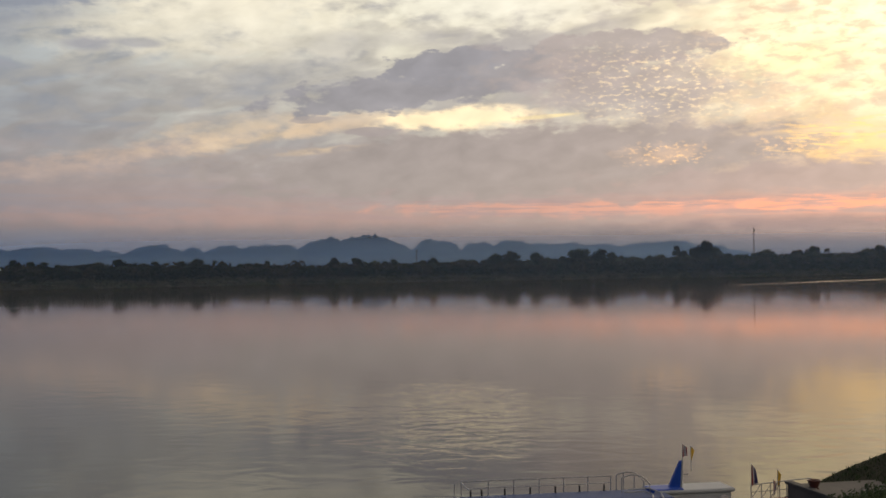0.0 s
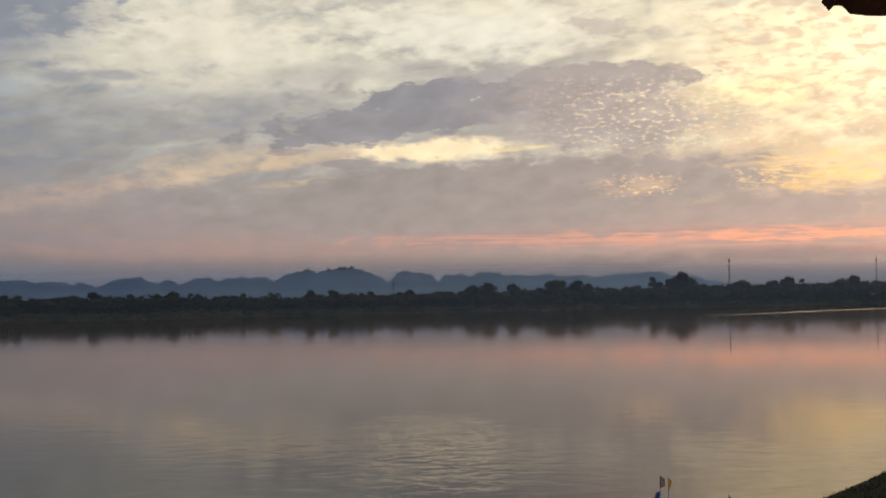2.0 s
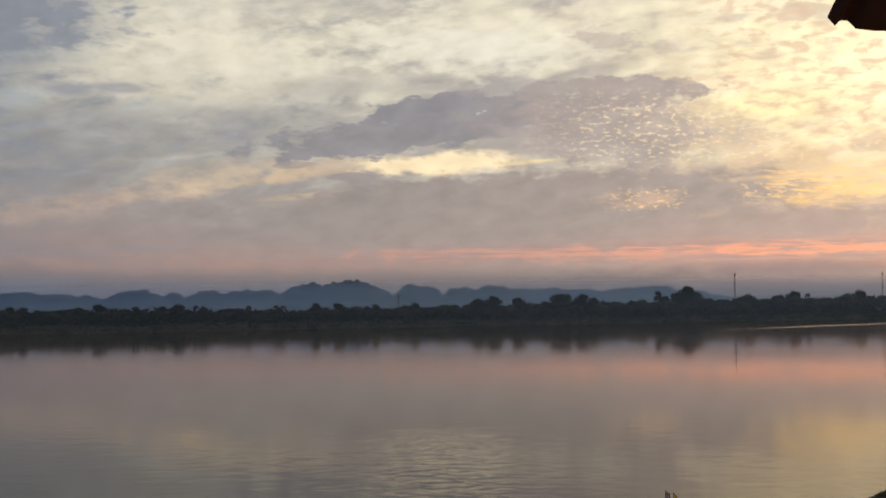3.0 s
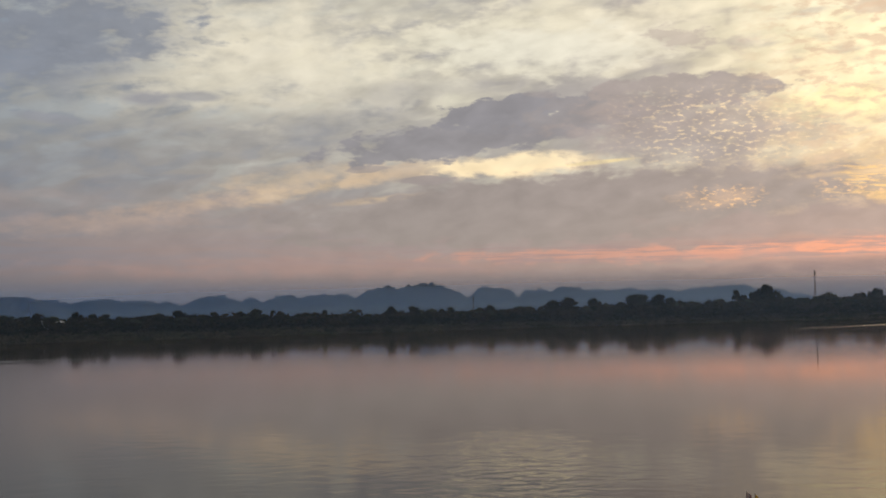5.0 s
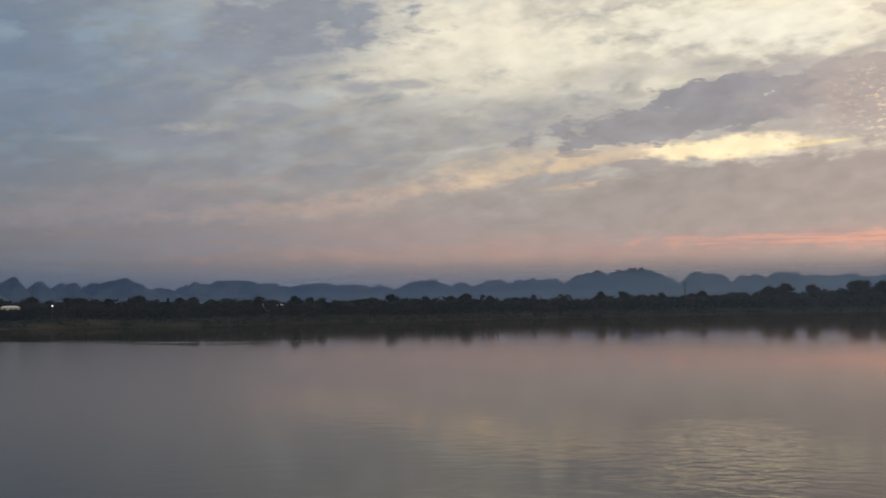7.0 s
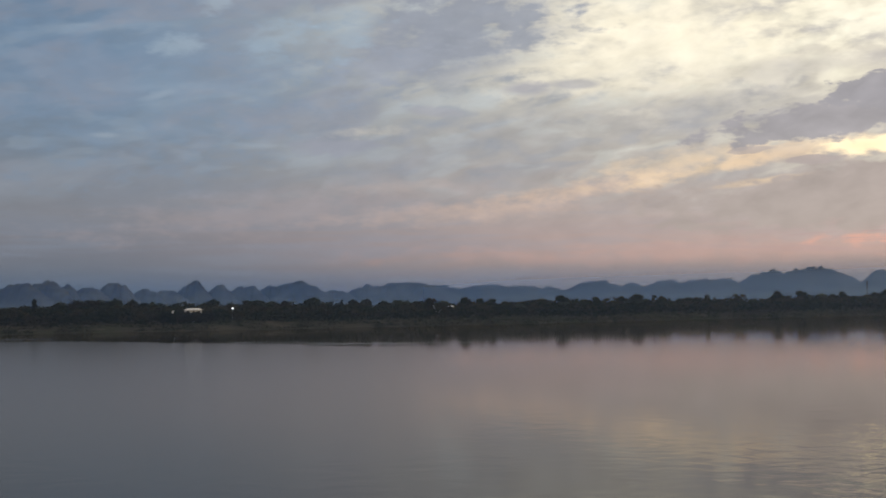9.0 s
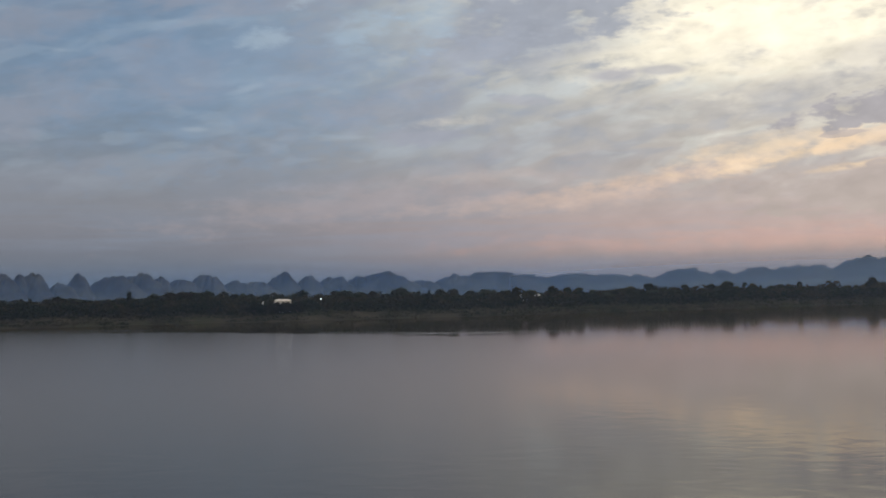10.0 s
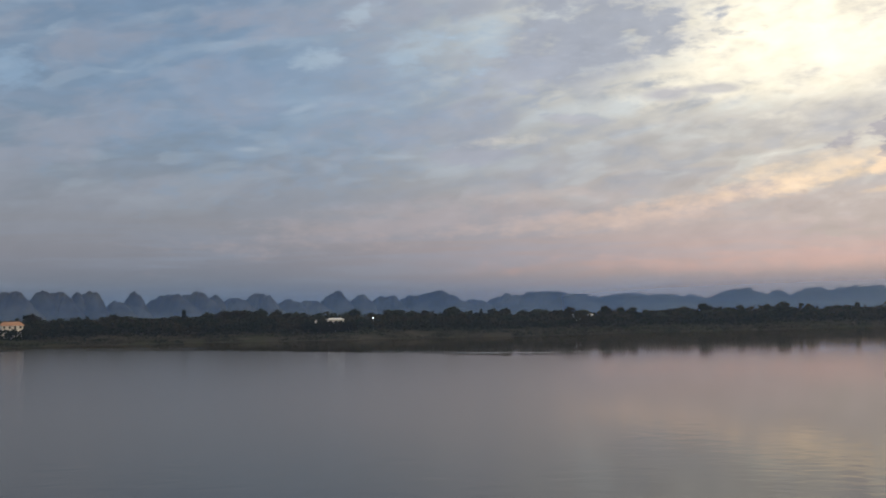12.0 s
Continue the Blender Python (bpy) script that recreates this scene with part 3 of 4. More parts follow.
def build_palm(seed, high):
    rng = random.Random(seed)
    root = empty("palm_tree", (0, 0, 0))
    bm = bmesh.new()
    rod(bm, (0, 0, -1.5), (0.3, 0, high), 0.22, 0.15, 7)
    part("trunk", bm, M_BARK, root)
    verts, faces = [], []
    for i in range(22):
        t, rise = i * 2.4, rng.uniform(-0.5, 0.9)
        for s in range(6):
            k = (s + 0.5) / 6
            r = 2.4 * k
            c = Vector((0.3 + math.cos(t) * r, math.sin(t) * r, high + rise * r - 0.35 * r * r))
            for side in (-1, 1):
                leaf_card(verts, faces, c + Vector((0, 0, side * 0.12)), 0.45, rng)
    raw("crown", verts, faces, M_LEAF, root)
    return root


KINDS = [build_tree(11, 12, 4.6, "round", M_LEAF), build_tree(12, 11, 5.2, "round", M_LEAF_PALE), build_tree(13, 14, 4.4, "tall", M_LEAF),
         build_tree(14, 13, 4.8, "flat", M_LEAF_PALE), build_tree(15, 13, 3.4, "cone", M_LEAF), build_tree(16, 10, 4.4, "round", M_LEAF),
         build_tree(17, 12, 5.0, "tall", M_LEAF), build_tree(18, 9, 4.2, "round", M_LEAF_PALE)]
KIND_TALL = (12.6, 11.6, 14.8, 13.6, 13.4, 10.6, 12.8, 9.6)
PALM = build_palm(21, 11)
TREE_LABELS = ["dark round-crowned broadleaf tree on the far bank", "spreading pale-leaved tree on the far bank", "tall dark tree on the far bank",
               "open flat-topped tree on the far bank", "narrow pointed dark tree on the far bank", "low round dark tree on the far bank",
               "tall many-limbed dark tree on the far bank", "small pale-leaved tree on the far bank"]
for ob, text in zip(KINDS, TREE_LABELS):
    tagged(ob, text, "tree", "trees along the far bank")
tagged(PALM, "slender palm standing above the far bank trees", "tree", "trees along the far bank")
used = set()
random.seed(4)


def plant(kind, az, back, top, wide=1.0):
    """Sets a tree of that kind on the far bank, its top so many metres above the water; the first one is the built one itself."""
    ob, tall = (PALM, 12.0) if kind < 0 else (KINDS[kind], KIND_TALL[kind])
    x, y = along(az, far_shore(az) + back)
    z = ground_z(x, y) - 0.2
    scale = max(0.25, (top - z) / tall)
    m = pose(x, y, z, 0, 0, random.uniform(0, 360))
    size = (scale * wide, scale * wide, scale)
    if ob in used:
        ob = copy_thing(ob, m)
    else:
        used.add(ob)
        ob.matrix_basis = m
    ob.scale = size
    return ob


def skyline(az):
    """Usual height of the tree tops over the water."""
    return 15.2 + 1.2 * noise.noise((az * 0.7, 0, 0)) + 0.25 * max(0.0, az + 6) + 0.25 * max(0.0, az - 2) + 1.6 * min(1.0, max(0.0, (-24 - az) / 6))


# trees that stand out, then the long mixed belt in three rows
plant(0, 12.15, 110, 36.5, 0.95)
plant(5, 11.75, 115, 30.0, 0.9)
plant(7, 12.6, 112, 30.5, 0.9)
plant(4, 10.85, 105, 31.0, 1.2)
plant(5, 11.2, 105, 26.0, 1.2)
plant(0, 7.35, 95, 27.0, 1.1)
plant(5, 7.9, 98, 24.0, 1.2)
plant(3, 6.35, 105, 27.5, 1.3)
plant(0, 4.4, 95, 23.5, 1.2)
plant(6, 3.2, 95, 24.0, 1.2)
plant(1, 2.5, 95, 22.0, 1.4)
plant(0, 16.9, 120, 32.5, 1.1)
plant(5, 16.3, 120, 28.0, 1.3)
plant(-1, 17.5, 110, 29.0, 0.8)
plant(0, 19.7, 120, 34.5, 1.1)
plant(1, 19.2, 125, 30.0, 1.3)
plant(1, 14.9, 120, 27.5, 1.4)
for az in (-33.3, -32.75, -32.3, -31.85, -31.4):
    plant(5, az, 36, 10.3, 1.8)
plant(4, -39.0, 85, 19.0, 1.0)
plant(0, -19.4, 85, 16.8, 1.1)
plant(0, -14.9, 88, 17.4, 1.3)
plant(0, -13.3, 84, 16.0, 1.2)
plant(1, -11.4, 84, 17.4, 1.6)
plant(-1, -10.6, 84, 16.2)
plant(-1, -8.2, 86, 16.0)
plant(-1, -7.0, 86, 16.4)
plant(-1, -6.6, 88, 16.1)
plant(0, -5.1, 85, 18.6, 1.1)
plant(0, -4.1, 88, 18.6, 1.0)
plant(4, -25.2, 84, 16.2, 0.8)
plant(-1, -3.9, 90, 17.2)
plant(0, -0.5, 88, 18.8, 1.0)
for near, far, gap, low, high in ((88, 132, 7.2, -3.2, 2.0), (60, 92, 9.0, -6.0, -1.6)):
    az = -51.0
    while az < 25.0:
        d = far_shore(az)
        az += math.degrees(gap * (d / 700) ** 1.1 / d) * random.uniform(0.6, 1.4)
        k = random.choice((0, 0, 1, 2, 3, 4, 5, 5, 6, 7))
        if -47.3 < az < -45.7:
            continue
        plant(k, az, random.uniform(near, far), skyline(az) + random.uniform(low, high), random.uniform(1.0, 1.6))


def build_woods():
    """The unbroken mass of smaller trees that fills the belt."""
    rng = random.Random(12)
    verts, faces = [], []
    for _ in range(18000):
        az = rng.uniform(-52, 26)
        d = far_shore(az)
        back = rng.uniform(34, 140)
        x, y = along(az, d + back)
        z0 = ground_z(x, y)
        crown = skyline(az) - 3.4 + 3.4 * noise.noise((az * 2.2, back * 0.03, 4)) - max(0.0, 85 - back) * 0.07
        if -47.2 < az < -45.9 and back < 60:
            crown = z0 + 4.6
        z = z0 + (crown - z0) * rng.random() ** 0.7
        s = 0.9 * (d / 800)
        for _ in range(8):
            c = Vector((x + rng.gauss(0, s), y + rng.gauss(0, s), z + rng.gauss(0, s * 0.5)))
            leaf_card(verts, faces, c, s * rng.uniform(0.7, 1.5), rng)
    return raw("woods", verts, faces, M_LEAF)


tagged(build_woods(), "unbroken dark belt of smaller trees along the far bank", "woods", kind="stuff")


def build_thicket():
    """Bushes and tall grass that cover the slope of the far bank."""
    rng = random.Random(9)
    verts, faces = [], []
    for _ in range(17000):
        az = rng.uniform(-52, 25)
        d = far_shore(az)
        lo = 1 if az < -26 else 0.5
        back = lo + (rng.random() ** 1.7) * 100
        x, y = along(az, d + back)
        if az < -22 and back < 34 and noise.noise((az * 0.55, back * 0.06, 8)) > 0.16:
            continue
        z = ground_z(x, y)
        s = (0.5 + 1.6 * rng.random() ** 2) * (1.0 if back > 30 else 0.7) * (d / 800)
        for _ in range(7):
            c = Vector((x + rng.gauss(0, s), y + rng.gauss(0, s), z + abs(rng.gauss(0, s * 0.7))))
            leaf_card(verts, faces, c, s * rng.uniform(0.3, 0.6), rng)
    return raw("thicket", verts, faces, M_SHRUB)


tagged(build_thicket(), "dark bushes and tall grass covering the far river bank", "bushes", kind="stuff")

# ---- far bank buildings, masts and lamp ----
M_WHITE = material("weathered_white_paint", (0.78, 0.77, 0.74), 0.6, vary=0.12, scale=0.8)
M_ROOF = material("faded_orange_tiles", (0.42, 0.25, 0.16), 0.8, vary=0.25, scale=0.6)
M_SHEET = material("pale_sheet_roof", (0.80, 0.80, 0.78), 0.5, vary=0.1, scale=0.5)
M_VOID = material("dark_window", (0.02, 0.022, 0.025), 0.2, vary=0.1, scale=1, bump=0)
M_MAST = material("weathered_dark_steel", (0.06, 0.055, 0.055), 0.7, 0.2, vary=0.15, scale=3)
M_STEEL = material("galvanised_steel", (0.30, 0.30, 0.31), 0.5, 0.6, vary=0.15, scale=3)


def house(az, back, long, deep, wall, rise, label, roof_mat, wall_mat, turn=0.0, lift=0.0):
    """A low house with a pitched roof that overhangs, a door and windows."""
    x, y = along(az, far_shore(az) + back)
    root = empty("house", (x, y, ground_z(x, y) - 0.3 + lift), -az + turn)
    bm = bmesh.new()
    box(bm, -long / 2, -deep / 2, -lift, long / 2, deep / 2, wall)
    part("wall", bm, wall_mat, root)
    bm = bmesh.new()
    o = 0.7
    ring = [(-long / 2 - o, -deep / 2 - o, wall - 0.2), (long / 2 + o, -deep / 2 - o, wall - 0.2), (long / 2 + o, deep / 2 + o, wall - 0.2), (-long / 2 - o, deep / 2 + o, wall - 0.2),
            (-long / 2 + deep * 0.2, 0, wall + rise), (long / 2 - deep * 0.2, 0, wall + rise)]
    v = [bm.verts.new(p) for p in ring]
    for f in ((0, 1, 5, 4), (2, 3, 4, 5), (1, 2, 5), (3, 0, 4), (3, 2, 1, 0)):
        bm.faces.new([v[i] for i in f])
    part("roof", bm, roof_mat, root)
    n = max(2, int(long / 2.6))
    for i in range(n):
        cx = -long / 2 + long * (i + 0.5) / n
        door = i == n // 2
        bm = bmesh.new()
        box(bm, cx - 0.5, -deep / 2 - 0.06, 0.3 if door else 1.1, cx + 0.5, -deep / 2 + 0.05, 2.3, 0.02)
        part("door" if door else "window", bm, M_VOID, root)
    return tagged(root, label, "house", "houses on the far bank")


house(-32.05, 46, 8.8, 6.0, 3.0, 0.8, "low white building with a pale sheet roof among bank trees", M_SHEET, M_WHITE, 4, 3.6)
house(-32.95, 46, 2.0, 3.0, 4.0, 0.6, "narrow white hut beside the low white building", M_SHEET, M_WHITE, 0, 2.2)
house(-46.5, 50, 11.0, 6.0, 2.8, 1.9, "bungalow with a faded orange roof by the far bank", M_ROOF, M_WHITE, 10, 4.6)
house(-20.75, 80, 3.0, 4.0, 3.6, 0.7, "small white house half hidden by bank trees", M_SHEET, M_WHITE, 20, 1.3)
house(-20.1, 80, 2.6, 4.0, 3.2, 0.7, "small pale shed half hidden by bank trees", M_SHEET, M_WHITE, -10, 1.1)


def mast(az, dist, top, wide, label):
    """A lattice radio mast: three legs, rings of ties, and aerials at the head."""
    x, y = along(az, dist)
    z = ground_z(x, y)
    root = empty("radio_mast", (x, y, z), -az)
    high, legs = top - z, []
    for i in range(3):
        t = 2.0944 * i + 0.5
        foot, head = (math.cos(t) * wide, math.sin(t) * wide, -0.5), (math.cos(t) * wide * 0.45, math.sin(t) * wide * 0.45, high)
        legs.append((Vector(foot), Vector(head)))
        part("leg", rod(bmesh.new(), foot, head, 0.16, 0.13, 6), M_MAST, root)
    bm = bmesh.new()
    n = int(high / 2.2)
    for k in range(n):
        for i in range(3):
            a0, a1 = legs[i]
            b0, b1 = legs[(i + 1) % 3]
            rod(bm, a0.lerp(a1, k / n), b0.lerp(b1, (k + 1) / n), 0.07, n=4)
            rod(bm, a0.lerp(a1, k / n), b0.lerp(b1, k / n), 0.06, n=4)
    part("lattice", bm, M_MAST, root)
    for i in range(3):
        t = 2.0944 * i
        bm = bmesh.new()
        box(bm, -0.25, -0.15, -1.1, 0.25, 0.15, 1.1, 0.05)
        ob = part("aerial", bm, M_MAST, root)
        ob.matrix_basis = pose(math.cos(t) * wide * 0.8, math.sin(t) * wide * 0.8, high - 2.0, 0, 0, math.degrees(t))
    part("spike", rod(bmesh.new(), (0, 0, high - 0.5), (0, 0, high + 2.5), 0.08, 0.04, 5), M_MAST, root)
    return tagged(root, label, "radio mast", "masts beyond the river")


mast(14.33, 1340.0, 50.0, 1.0, "slim steel radio mast rising behind the far trees")
mast(20.7, 1620.0, 57.0, 1.1, "distant steel radio mast behind the far trees")
mast(-1.25, 1500.0, 33.0, 0.9, "faint steel radio mast in the mist")

M_GLOW = bpy.data.materials.new("lit_lamp")
M_GLOW.use_nodes = True
M_GLOW.node_tree.nodes.clear()
Q = Nodes(M_GLOW.node_tree)
q_e = Q.node("ShaderNodeEmission")
q_e.inputs[0].default_value, q_e.inputs[1].default_value = (1.0, 0.97, 0.9, 1), 4.0
Q.put(Q.node("ShaderNodeOutputMaterial").inputs[0], q_e.outputs[0])


def lamp_post(az, back, top):
    x, y = along(az, far_shore(az) + back)
    z = ground_z(x, y)
    root = empty("street_lamp", (x, y, z), -az)
    h = top - z
    part("pole", rod(bmesh.new(), (0, 0, -0.3), (0, 0, h), 0.09, 0.06, 8), M_STEEL, root)
    part("arm", rod(bmesh.new(), (0, 0, h), (0, -0.9, h + 0.15), 0.05, 0.04, 6), M_STEEL, root)
    bm = bmesh.new()
    bmesh.ops.create_uvsphere(bm, u_segments=12, v_segments=8, radius=0.34, matrix=Matrix.Translation((0, -0.9, h + 0.1)) @ Matrix.Diagonal((1, 1, 0.8, 1)))
    part("lantern", bm, M_GLOW, root, "lit white lantern", smooth=True)
    return tagged(root, "street lamp still burning on the far bank", "street lamp")


lamp_post(-30.27, 42, 11.3)


# wind and wake lines lying on the river
M_RIPPLE = bpy.data.materials.new("ruffled_water")
M_RIPPLE.use_nodes = True
M_RIPPLE.node_tree.nodes.clear()
U = Nodes(M_RIPPLE.node_tree)
u_p = U.node("ShaderNodeBsdfPrincipled")
u_p.inputs["Base Color"].default_value = (0.085, 0.072, 0.055, 1)
u_p.inputs["Roughness"].default_value, u_p.inputs["IOR"].default_value = 0.22, 1.33
u_co = U.node("ShaderNodeNewGeometry").outputs["Position"]
u_b = U.node("ShaderNodeBump")
u_b.inputs["Strength"].default_value, u_b.inputs["Distance"].default_value = 0.5, 0.25
U.put(u_b.inputs["Height"], U.noise(u_co, 0.5, 4))
U.put(u_p.inputs["Normal"], u_b.outputs[0])
U.put(U.node("ShaderNodeOutputMaterial").inputs[0], u_p.outputs[0])


def ripple_line(a0, d0, a1, d1, wide, label, seed):
    """A long uneven streak of ruffled water between two places."""
    rng = random.Random(seed)
    p, q = Vector(along(a0, d0)), Vector(along(a1, d1))
    side = Vector((-(q - p).y, (q - p).x)).normalized()
    verts, faces, n = [], [], 60
    for i in range(n + 1):
        k = i / n
        w = wide * math.sin(math.pi * min(1, max(0, k))) ** 0.6 * (0.55 + 0.9 * abs(noise.noise((k * 9, seed, 0))))
        c = p.lerp(q, k) + side * noise.noise((k * 4, seed, 7)) * wide * 0.9
        for s, z in ((-1, 0.01), (0, 0.07), (1, 0.01)):
            verts.append((c.x + side.x * s * w, c.y + side.y * s * w, z + 0.012 * rng.random()))
        if i:
            b = 3 * i
            faces += [(b - 3, b, b + 1, b - 2), (b - 2, b + 1, b + 2, b - 1)]
    ob = raw("ripple_line", verts, faces, M_RIPPLE, smooth=True)
    return tagged(ob, label, "ripples", kind="structure")


ripple_line(13.2, 640, 23.5, 1120, 5.5, "pale boat wake lying across the river", 1)
ripple_line(15.5, 700, 26.0, 1250, 3.0, "pale boat wake lying across the river", 5)
ripple_line(-30.5, 392, -21.5, 338, 2.2, "ruffled streak of water near the far bank", 2)
ripple_line(-27.0, 352, -18.5, 346, 1.6, "ruffled streak of water near the far bank", 3)
ripple_line(-48.0, 585, -38.0, 500, 2.0, "ruffled streak of water near the far bank", 4)

# ---- the moored boat ----
M_HULL = material("boat_white_paint", (0.36, 0.38, 0.41), 0.45, vary=0.12, scale=1.2, bump=0.1)
M_DECK = material("blue_deck_paint", (0.070, 0.105, 0.24), 0.6, vary=0.25, scale=1.5, bump=0.2)
M_BLUE = material("bright_blue_paint", (0.012, 0.06, 0.36), 0.4, vary=0.15, scale=2, bump=0.1)
M_RAIL = material("grey_rail_tube", (0.36, 0.37, 0.40), 0.45, 0.5, vary=0.15, scale=6, bump=0.1)
M_STUB = material("dark_rubber", (0.03, 0.03, 0.035), 0.8, vary=0.2, scale=6)
M_RED = material("red_cloth", (0.26, 0.03, 0.04), 0.85, vary=0.2, scale=8, bump=0.1)
M_NAVY = material("navy_cloth", (0.03, 0.03, 0.12), 0.85, vary=0.2, scale=8, bump=0.1)
M_CLOTH = material("white_cloth", (0.5, 0.47, 0.48), 0.85, vary=0.1, scale=8, bump=0.1)
M_YELLOW = material("yellow_cloth", (0.62, 0.40, 0.05), 0.85, vary=0.15, scale=8, bump=0.1)
M_PINKDECK = material("worn_red_deck", (0.28, 0.13, 0.11), 0.8, vary=0.3, scale=2)


def cloth(parent, x, y, z_top, wide, tall, bands, lean, phase):
    """A limp flag: one strip of cloth for each colour, hanging in folds from its staff."""
    n, m = 8, 10
    for b, mat in enumerate(bands):
        bm = bmesh.new()
        rows = []
        for side in (0.0, 0.012):
            for j in range(m + 1):
                for i in range(3):
                    u = (b + i / 2) / len(bands)
                    v = j / m
                    w = wide * u * (1.0 - 0.25 * v)
                    px = x + w * 0.8 + lean * v * tall * u
                    py = y + 0.10 * wide * math.sin(u * 9 + phase + v * 3) + side
                    rows.append(bm.verts.new((px, py, z_top - v * tall - u * tall * 0.25 * (1 - v) + 0.12 * tall * u * v)))
        k = 3 * (m + 1)
        for side in (0, 1):
            for j in range(m):
                for i in range(2):
                    q = side * k + j * 3 + i
                    f = (q, q + 1, q + 4, q + 3)
                    bm.faces.new([rows[c] for c in (f if side else f[::-1])])
        part("cloth_band", bm, mat, parent, smooth=True)


def flag(parent, x, y, z0, z1, wide, tall, bands, label, lean=0.25, phase=0.0):
    staff = part("flagstaff", rod(bmesh.new(), (x - lean * 0.1, y, z0), (x, y, z1 + 0.03), 0.013, 0.010, 6), M_RAIL, parent, label)
    cloth(staff, x, y, z1, wide, tall, bands, lean, phase)


def tube(bm, points, r=0.016):
    for a, b in zip(points, points[1:]):
        rod(bm, a, b, r, n=6)
    return bm


def build_boat():
    root = empty("passenger_boat", (0.49, 39.8, 0.0), 11.0)
    z = 2.5
    # hull: rounded sections along the keel
    bm = bmesh.new()
    rings = []
    for i in range(15):
        k = i / 14
        x = -5.0 + 16.0 * k
        half = 1.45 * (1 - abs(2 * k - 1) ** 4 * 0.75)
        rings.append([bm.verts.new((x, -0.85 + half * s, h)) for s, h in ((-0.6, -0.5), (-0.95, 0.1), (-1.0, 0.95), (1.0, 0.95), (0.95, 0.1), (0.6, -0.5))])
    for a, b in zip(rings, rings[1:]):
        for i in range(6):
            bm.faces.new((a[i], a[(i + 1) % 6], b[(i + 1) % 6], b[i]))
    bm.faces.new(rings[0])
    bm.faces.new(rings[-1][::-1])
    part("hull", bm, M_HULL, root, "white painted hull")
    bm = bmesh.new()
    box(bm, -3.6, -1.75, 0.9, 6.4, 0.05, z - 0.12, 0.05)
    part("cabin", bm, M_HULL, root)
    for i in range(8):
        bm = bmesh.new()
        box(bm, -3.2 + i * 1.18, -1.79, 1.35, -2.35 + i * 1.18, -1.72, 2.1, 0.02)
        part("window", bm, M_VOID, root)
    bm = bmesh.new()
    box(bm, -3.9, -1.95, z - 0.12, 6.5, 0.16, z - 0.02, 0.03)
    part("roof", bm, M_HULL, root, "white roof edge")
    bm = bmesh.new()
    box(bm, 0.0, -1.62, z - 0.02, 6.75, 0.02, z + 0.02, 0.01)
    part("deck", bm, M_DECK, root, "blue painted top deck")
    # far side railing with short dark stubs between its posts
    top = z + 0.50
    xs = [0.05, 0.95, 1.82, 2.68, 3.52, 4.36, 5.15]
    for x in xs:
        part("rail_post", rod(bmesh.new(), (x, 0, z), (x, 0, top), 0.017, n=6), M_RAIL, root)
    for x in (0.35, 0.72, 1.5, 2.36, 3.22, 4.05, 4.9):
        part("stub", rod(bmesh.new(), (x, -0.05, z), (x, -0.05, z + 0.24), 0.035, 0.03, 8), M_STUB, root)
    part("top_rail", tube(bmesh.new(), [(0.05, 0, top), (2.6, 0, top + 0.01), (5.2, 0, top)]), M_RAIL, root)
    part("middle_rail", tube(bmesh.new(), [(0.05, 0, z + 0.28), (2.6, 0, z + 0.27), (5.2, 0, z + 0.28)], 0.011), M_RAIL, root)
    part("end_rail", tube(bmesh.new(), [(0.05, 0, top), (0.02, -0.5, top - 0.02), (0.02, -1.5, top - 0.02)]), M_RAIL, root)
    part("end_post", rod(bmesh.new(), (-0.2, -0.1, z - 0.02), (-0.2, -0.1, top - 0.05), 0.017, n=6), M_RAIL, root)
    # hoops over the ladder
    for dy in (0.0, -0.55):
        arc = [(5.35, dy, z), (5.35, dy, z + 0.52)] + [(5.35 + 0.75 * k / 6, dy, z + 0.52 + 0.09 * math.sin(math.pi * k / 6)) for k in range(1, 6)] + [(6.1, dy, z + 0.50), (6.32, dy, z + 0.28), (6.32, dy, z)]
        part("ladder_hoop", tube(bmesh.new(), arc, 0.018), M_RAIL, root)
    for x in (5.6, 5.98):
        part("rail_post", rod(bmesh.new(), (x, 0, z), (x, 0, z + 0.58), 0.016, n=6), M_RAIL, root)
    part("ladder", tube(bmesh.new(), [(5.5, -0.75, z + 0.16), (6.2, -0.8, z + 0.2), (6.45, -1.25, z + 0.1), (6.3, -1.85, z + 0.05), (6.3, -1.98, z - 0.8)], 0.024), M_RAIL, root)
    part("ladder", tube(bmesh.new(), [(5.3, -0.95, z + 0.12), (5.95, -1.05, z + 0.14), (6.1, -1.4, z + 0.1), (5.95, -1.85, z + 0.05), (5.95, -1.98, z - 0.8)], 0.024), M_RAIL, root)
    # blue plinth and leaning fin with its white back
    bm = bmesh.new()
    box(bm, 6.35, -0.75, z - 0.02, 7.45, 0.05, z + 0.12, 0.03)
    part("plinth", bm, M_BLUE, root, "bright blue plinth")
    bm = bmesh.new()
    sides = []
    for y in (-0.42, -0.30):
        sides.append([bm.verts.new((px, y, pz)) for px, pz in ((7.02, z + 0.05), (7.44, z + 0.05), (7.50, z + 0.98), (7.45, z + 0.98))])
    bm.faces.new(sides[0])
    bm.faces.new(sides[1][::-1])
    for i in range(4):
        bm.faces.new((sides[0][i], sides[1][i], sides[1][(i + 1) % 4], sides[0][(i + 1) % 4]))
    bmesh.ops.recalc_face_normals(bm, faces=bm.faces)
    fin = part("fin", bm, M_BLUE, root, "bright blue leaning fin")
    bm = bmesh.new()
